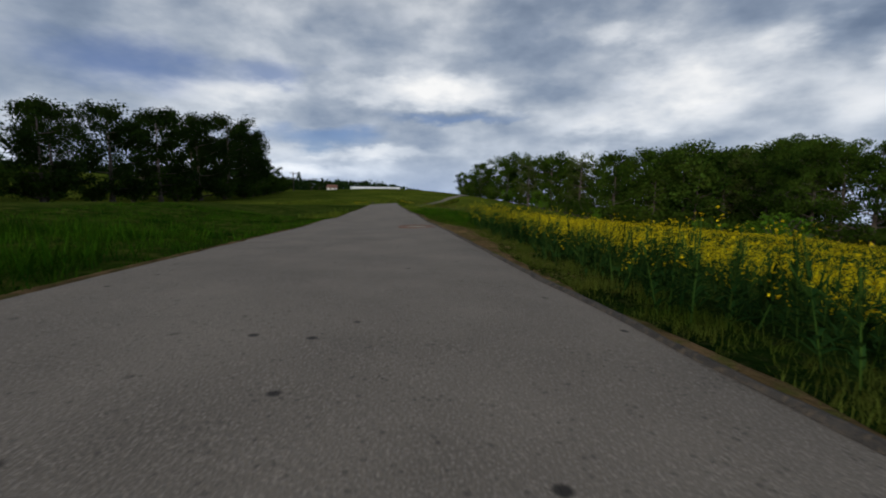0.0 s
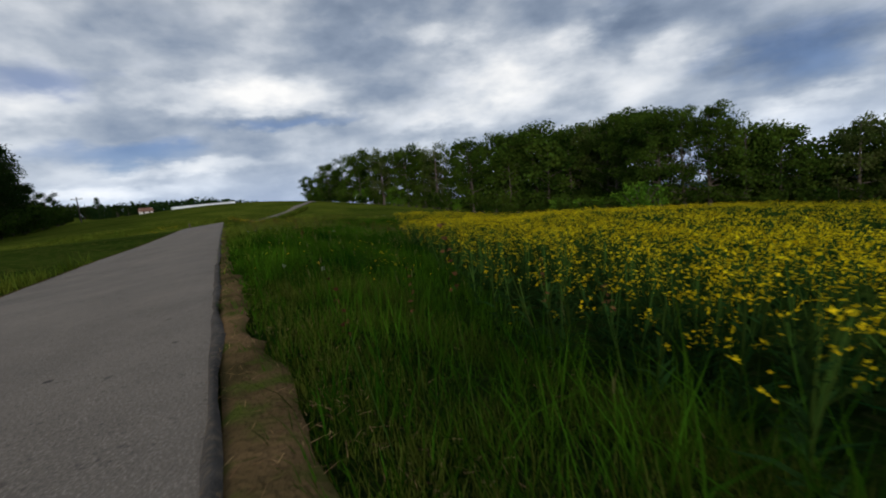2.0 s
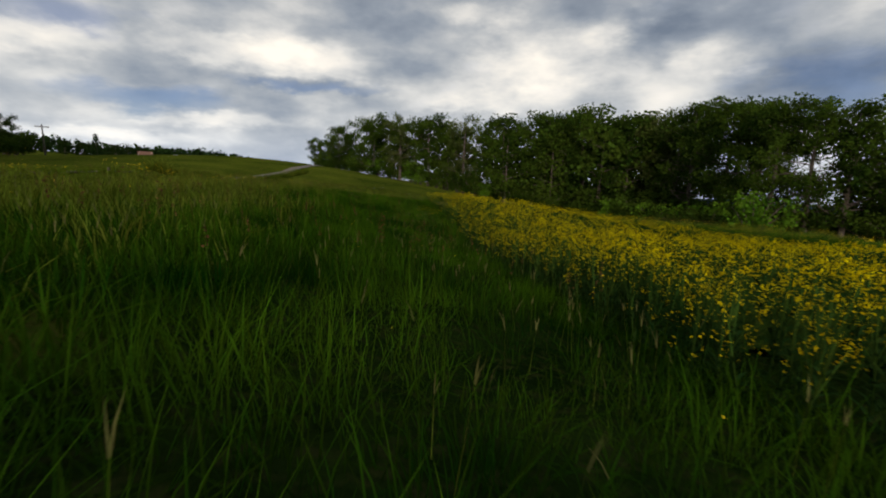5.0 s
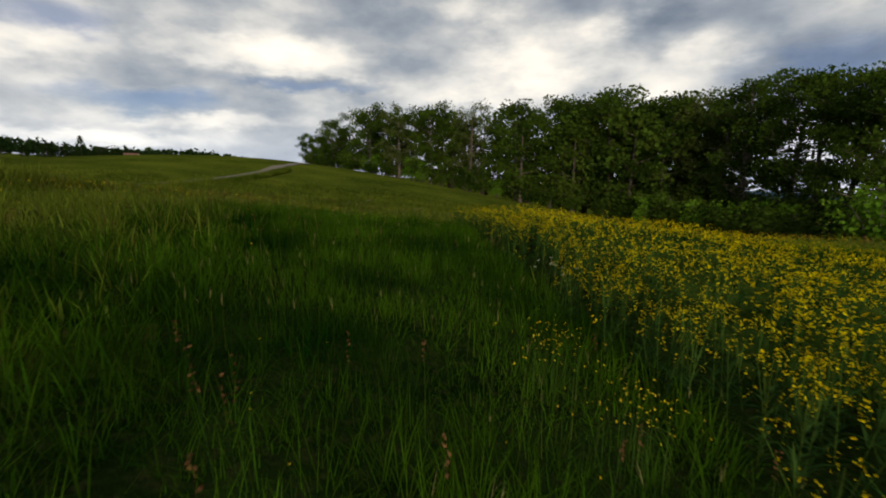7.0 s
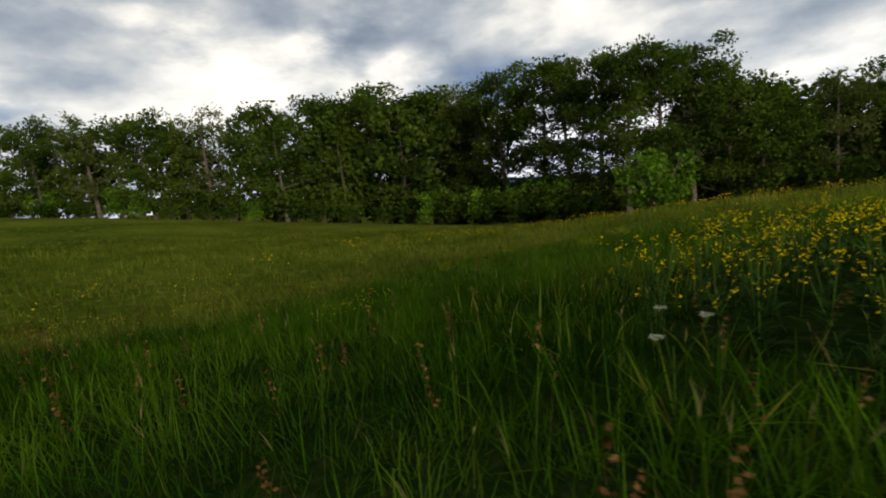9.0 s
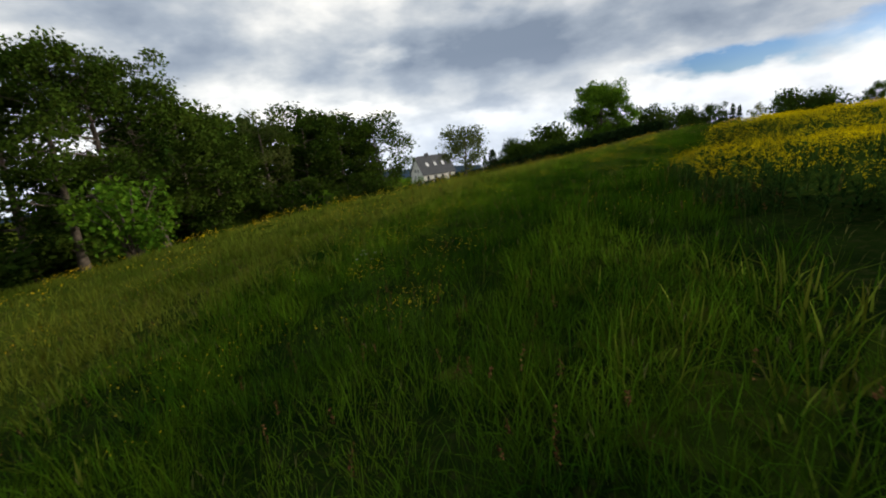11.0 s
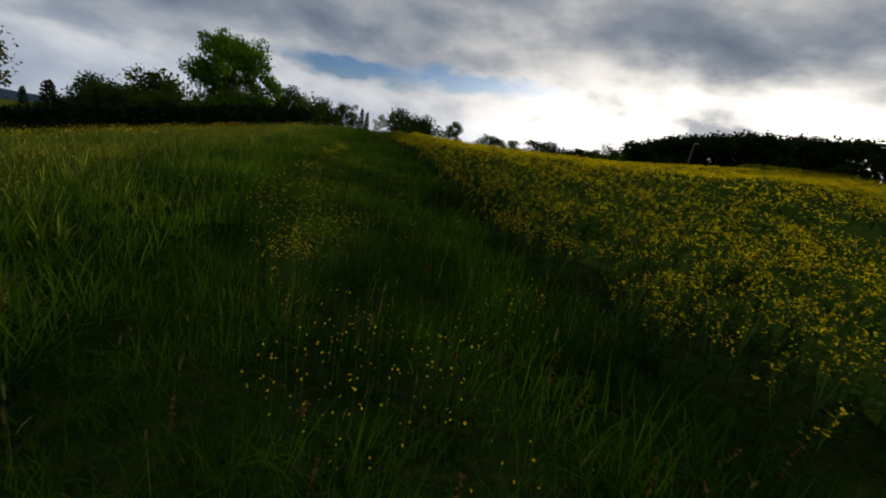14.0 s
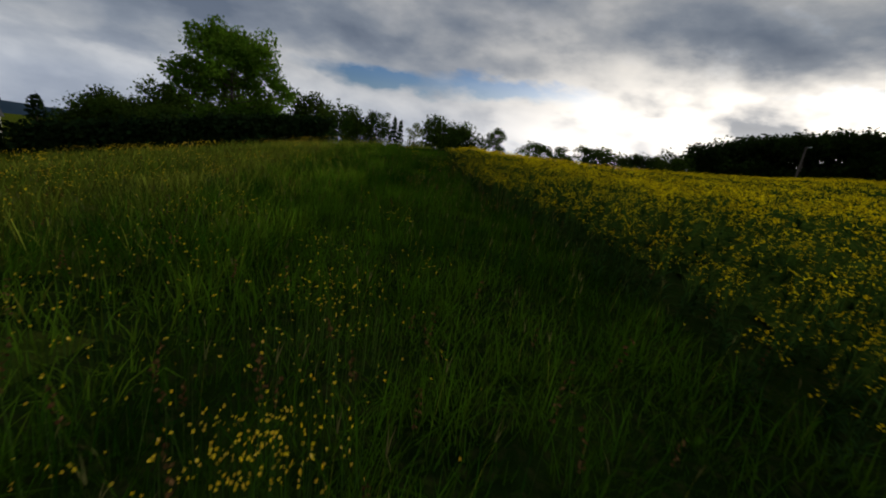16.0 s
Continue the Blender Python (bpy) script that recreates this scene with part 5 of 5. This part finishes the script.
def utility_pole(x, y, height, turn, arm):
    base = tagged(empty("utility_pole", pose(x, y, float(land(x, y)), 0, 0, turn)), "grey wooden utility pole in the field", "pole")
    v, f = tube([Vector((0, 0, -0.4)), Vector((0.02, 0, height * 0.5)), Vector((0, 0, height))], [0.16, 0.14, 0.11], 10)
    part("shaft", v, f, M_POLE, base, smooth=True)
    if arm:
        v, f = box(-1.1, 1.1, -0.14, -0.02, height - 0.55, height - 0.40)
        part("crossarm", v, f, M_POLE, base, "wooden crossarm")
        for k in (-0.95, -0.35, 0.35, 0.95):
            v, f = tube([Vector((k, -0.08, height - 0.42)), Vector((k, -0.08, height - 0.2))], [0.05, 0.035], 6)
            part("insulator", v, f, M_PLASTER, base)
    else:
        v, f = tube([Vector((0, 0, height - 0.15)), Vector((0.5, 0, height + 0.05)), Vector((0.75, 0, height + 0.05))], [0.04, 0.04, 0.09], 8)
        part("lamp_arm", v, f, M_STEEL, base, "small steel lamp arm")
    return base


utility_pole(-17.7, 143, 6.0, 20, True)
utility_pole(-5.9, -32.4, 3.1 - float(land(-5.9, -32.4)), 200, False)


def post(x, y, height):
    base = tagged(empty("fence_post", pose(x, y, float(land(x, y)))), "short weathered wooden post beside the road", "post", "posts by the road")
    v, f = tube([Vector((0, 0, -0.2)), Vector((0.01, 0, height))], [0.09, 0.08], 8)
    k = len(v)
    f = f + [tuple(range(k - 8, k))]
    part("shaft", v, f, M_POLE, base)


for x, y, h in ((6.4, 63.6, 1.0), (2.6, 62.0, 0.9)):
    post(x, y, h)


def house(x, y, turn, long, deep, eaves, ridge, roof, sunk, chimney=True, skylights=0):
    z = float(land(x, y)) - sunk
    base = tagged(empty("house", pose(x, y, z, 0, 0, turn)), "white plastered house with a dark pitched roof behind the hedge" if roof is M_ROOF else "white farmhouse with a brown tiled roof among trees", "house")
    a, b = long / 2, deep / 2
    low = min(0.0, sunk - 1.5)
    vs = [(-a, -b, low), (a, -b, low), (a, b, low), (-a, b, low), (-a, -b, eaves), (a, -b, eaves), (a, b, eaves), (-a, b, eaves), (-a, 0, ridge), (a, 0, ridge)]
    part("wall", vs, [(0, 1, 5, 4), (2, 3, 7, 6), (1, 2, 6, 9, 5), (3, 0, 4, 8, 7), (0, 3, 2, 1)], M_PLASTER, base)
    o, t = 0.45, 0.18
    slope = (ridge - eaves) / b
    vs, fs = [], []
    for s in (-1, 1):
        k = len(vs)
        for zz in (0.02, t):
            vs += [(-a - o, s * (b + o), eaves - o * slope + zz), (a + o, s * (b + o), eaves - o * slope + zz), (a + o, 0, ridge + zz), (-a - o, 0, ridge + zz)]
        fs += [tuple(k + i for i in q) for q in ((0, 1, 2, 3), (7, 6, 5, 4), (0, 4, 5, 1), (1, 5, 6, 2), (2, 6, 7, 3), (3, 7, 4, 0))]
    rf = part("roof", vs, fs, roof, base)
    for i in range(skylights):
        xx = -a * 0.5 + i * a * 0.5
        zc = (ridge + eaves) / 2 + t + 0.04
        yy = -b / 2
        vs = [(xx - 0.45, yy - 0.5, zc - 0.5 * slope), (xx + 0.45, yy - 0.5, zc - 0.5 * slope), (xx + 0.45, yy + 0.5, zc + 0.5 * slope), (xx - 0.45, yy + 0.5, zc + 0.5 * slope)]
        part("skylight", vs, [(0, 1, 2, 3)], M_FOIL, rf, "pale skylight")
    if chimney:
        v, f = box(-a * 0.35 - 0.35, -a * 0.35 + 0.35, -0.35, 0.35, ridge - 0.6, ridge + 1.1)
        part("chimney", v, f, M_ROOF, rf)
    for side, sx in ((-1, -a - 0.012), (1, a + 0.012)):
        for yy, zz in ((-1.1, eaves * 0.45), (1.1, eaves * 0.45), (-0.9, eaves + 0.3), (0.9, eaves + 0.3)):
            v, f = box(min(sx, sx + side * 0.03), max(sx, sx + side * 0.03), yy - 0.5, yy + 0.5, zz, zz + 1.3)
            w = part("window", v, f, M_PLASTER, base)
            v, f = box(sx + side * 0.031 - 0.004, sx + side * 0.031 + 0.004, yy - 0.42, yy + 0.42, zz + 0.08, zz + 1.22)
            part("pane", v, f, M_GLASS, w)
    for xx in np.arange(-a + 1.6, a - 1, 2.8):
        v, f = box(xx - 0.55, xx + 0.55, -b - 0.04, -b - 0.012, eaves * 0.42, eaves * 0.42 + 1.3)
        w = part("window", v, f, M_PLASTER, base)
        v, f = box(xx - 0.47, xx + 0.47, -b - 0.05, -b - 0.041, eaves * 0.42 + 0.08, eaves * 0.42 + 1.22)
        part("pane", v, f, M_GLASS, w)
    return base


house(138, -46, 261, 12, 9, 3.4, 8.7, M_ROOF, float(land(138, -46)) + 15.5, True, 3)
house(152, -58, 250, 11, 8, 3.6, 6.4, M_ROOF, float(land(152, -58)) + 13.6, True)
house(-13.6, 322, 15, 6, 4.6, 2.4, 4.2, M_TILE, 0.3, False)


def greenhouse(x, y, turn, long):
    """A long foil tunnel: arched skin with hoops."""
    base = tagged(empty("foil_tunnel", pose(x, y, float(land(x, y)), 0, 0, turn)), "long low white foil tunnel in the far field", "greenhouse")
    n, w, h = 12, 4.0, 2.6
    vs, fs = [], []
    m = 24
    for i in range(m + 1):
        for k in range(n + 1):
            a = math.pi * k / n
            vs.append((-long / 2 + long * i / m, -w * math.cos(a), h * math.sin(a)))
    for i in range(m):
        for k in range(n):
            p = i * (n + 1) + k
            fs.append((p, p + 1, p + n + 2, p + n + 1))
    fs += [tuple(range(n + 1)), tuple(range(m * (n + 1), (m + 1) * (n + 1)))[::-1]]
    part("skin", vs, fs, M_FOIL, base, smooth=True)
    for i in range(0, m + 1, 4):
        pts = [Vector((-long / 2 + long * i / m, -(w + 0.04) * math.cos(math.pi * k / n), (h + 0.04) * math.sin(math.pi * k / n))) for k in range(n + 1)]
        v, f = tube(pts, [0.05] * (n + 1), 5)
        part("hoop", v, f, M_STEEL, base)


greenhouse(19, 366, 4, 40)
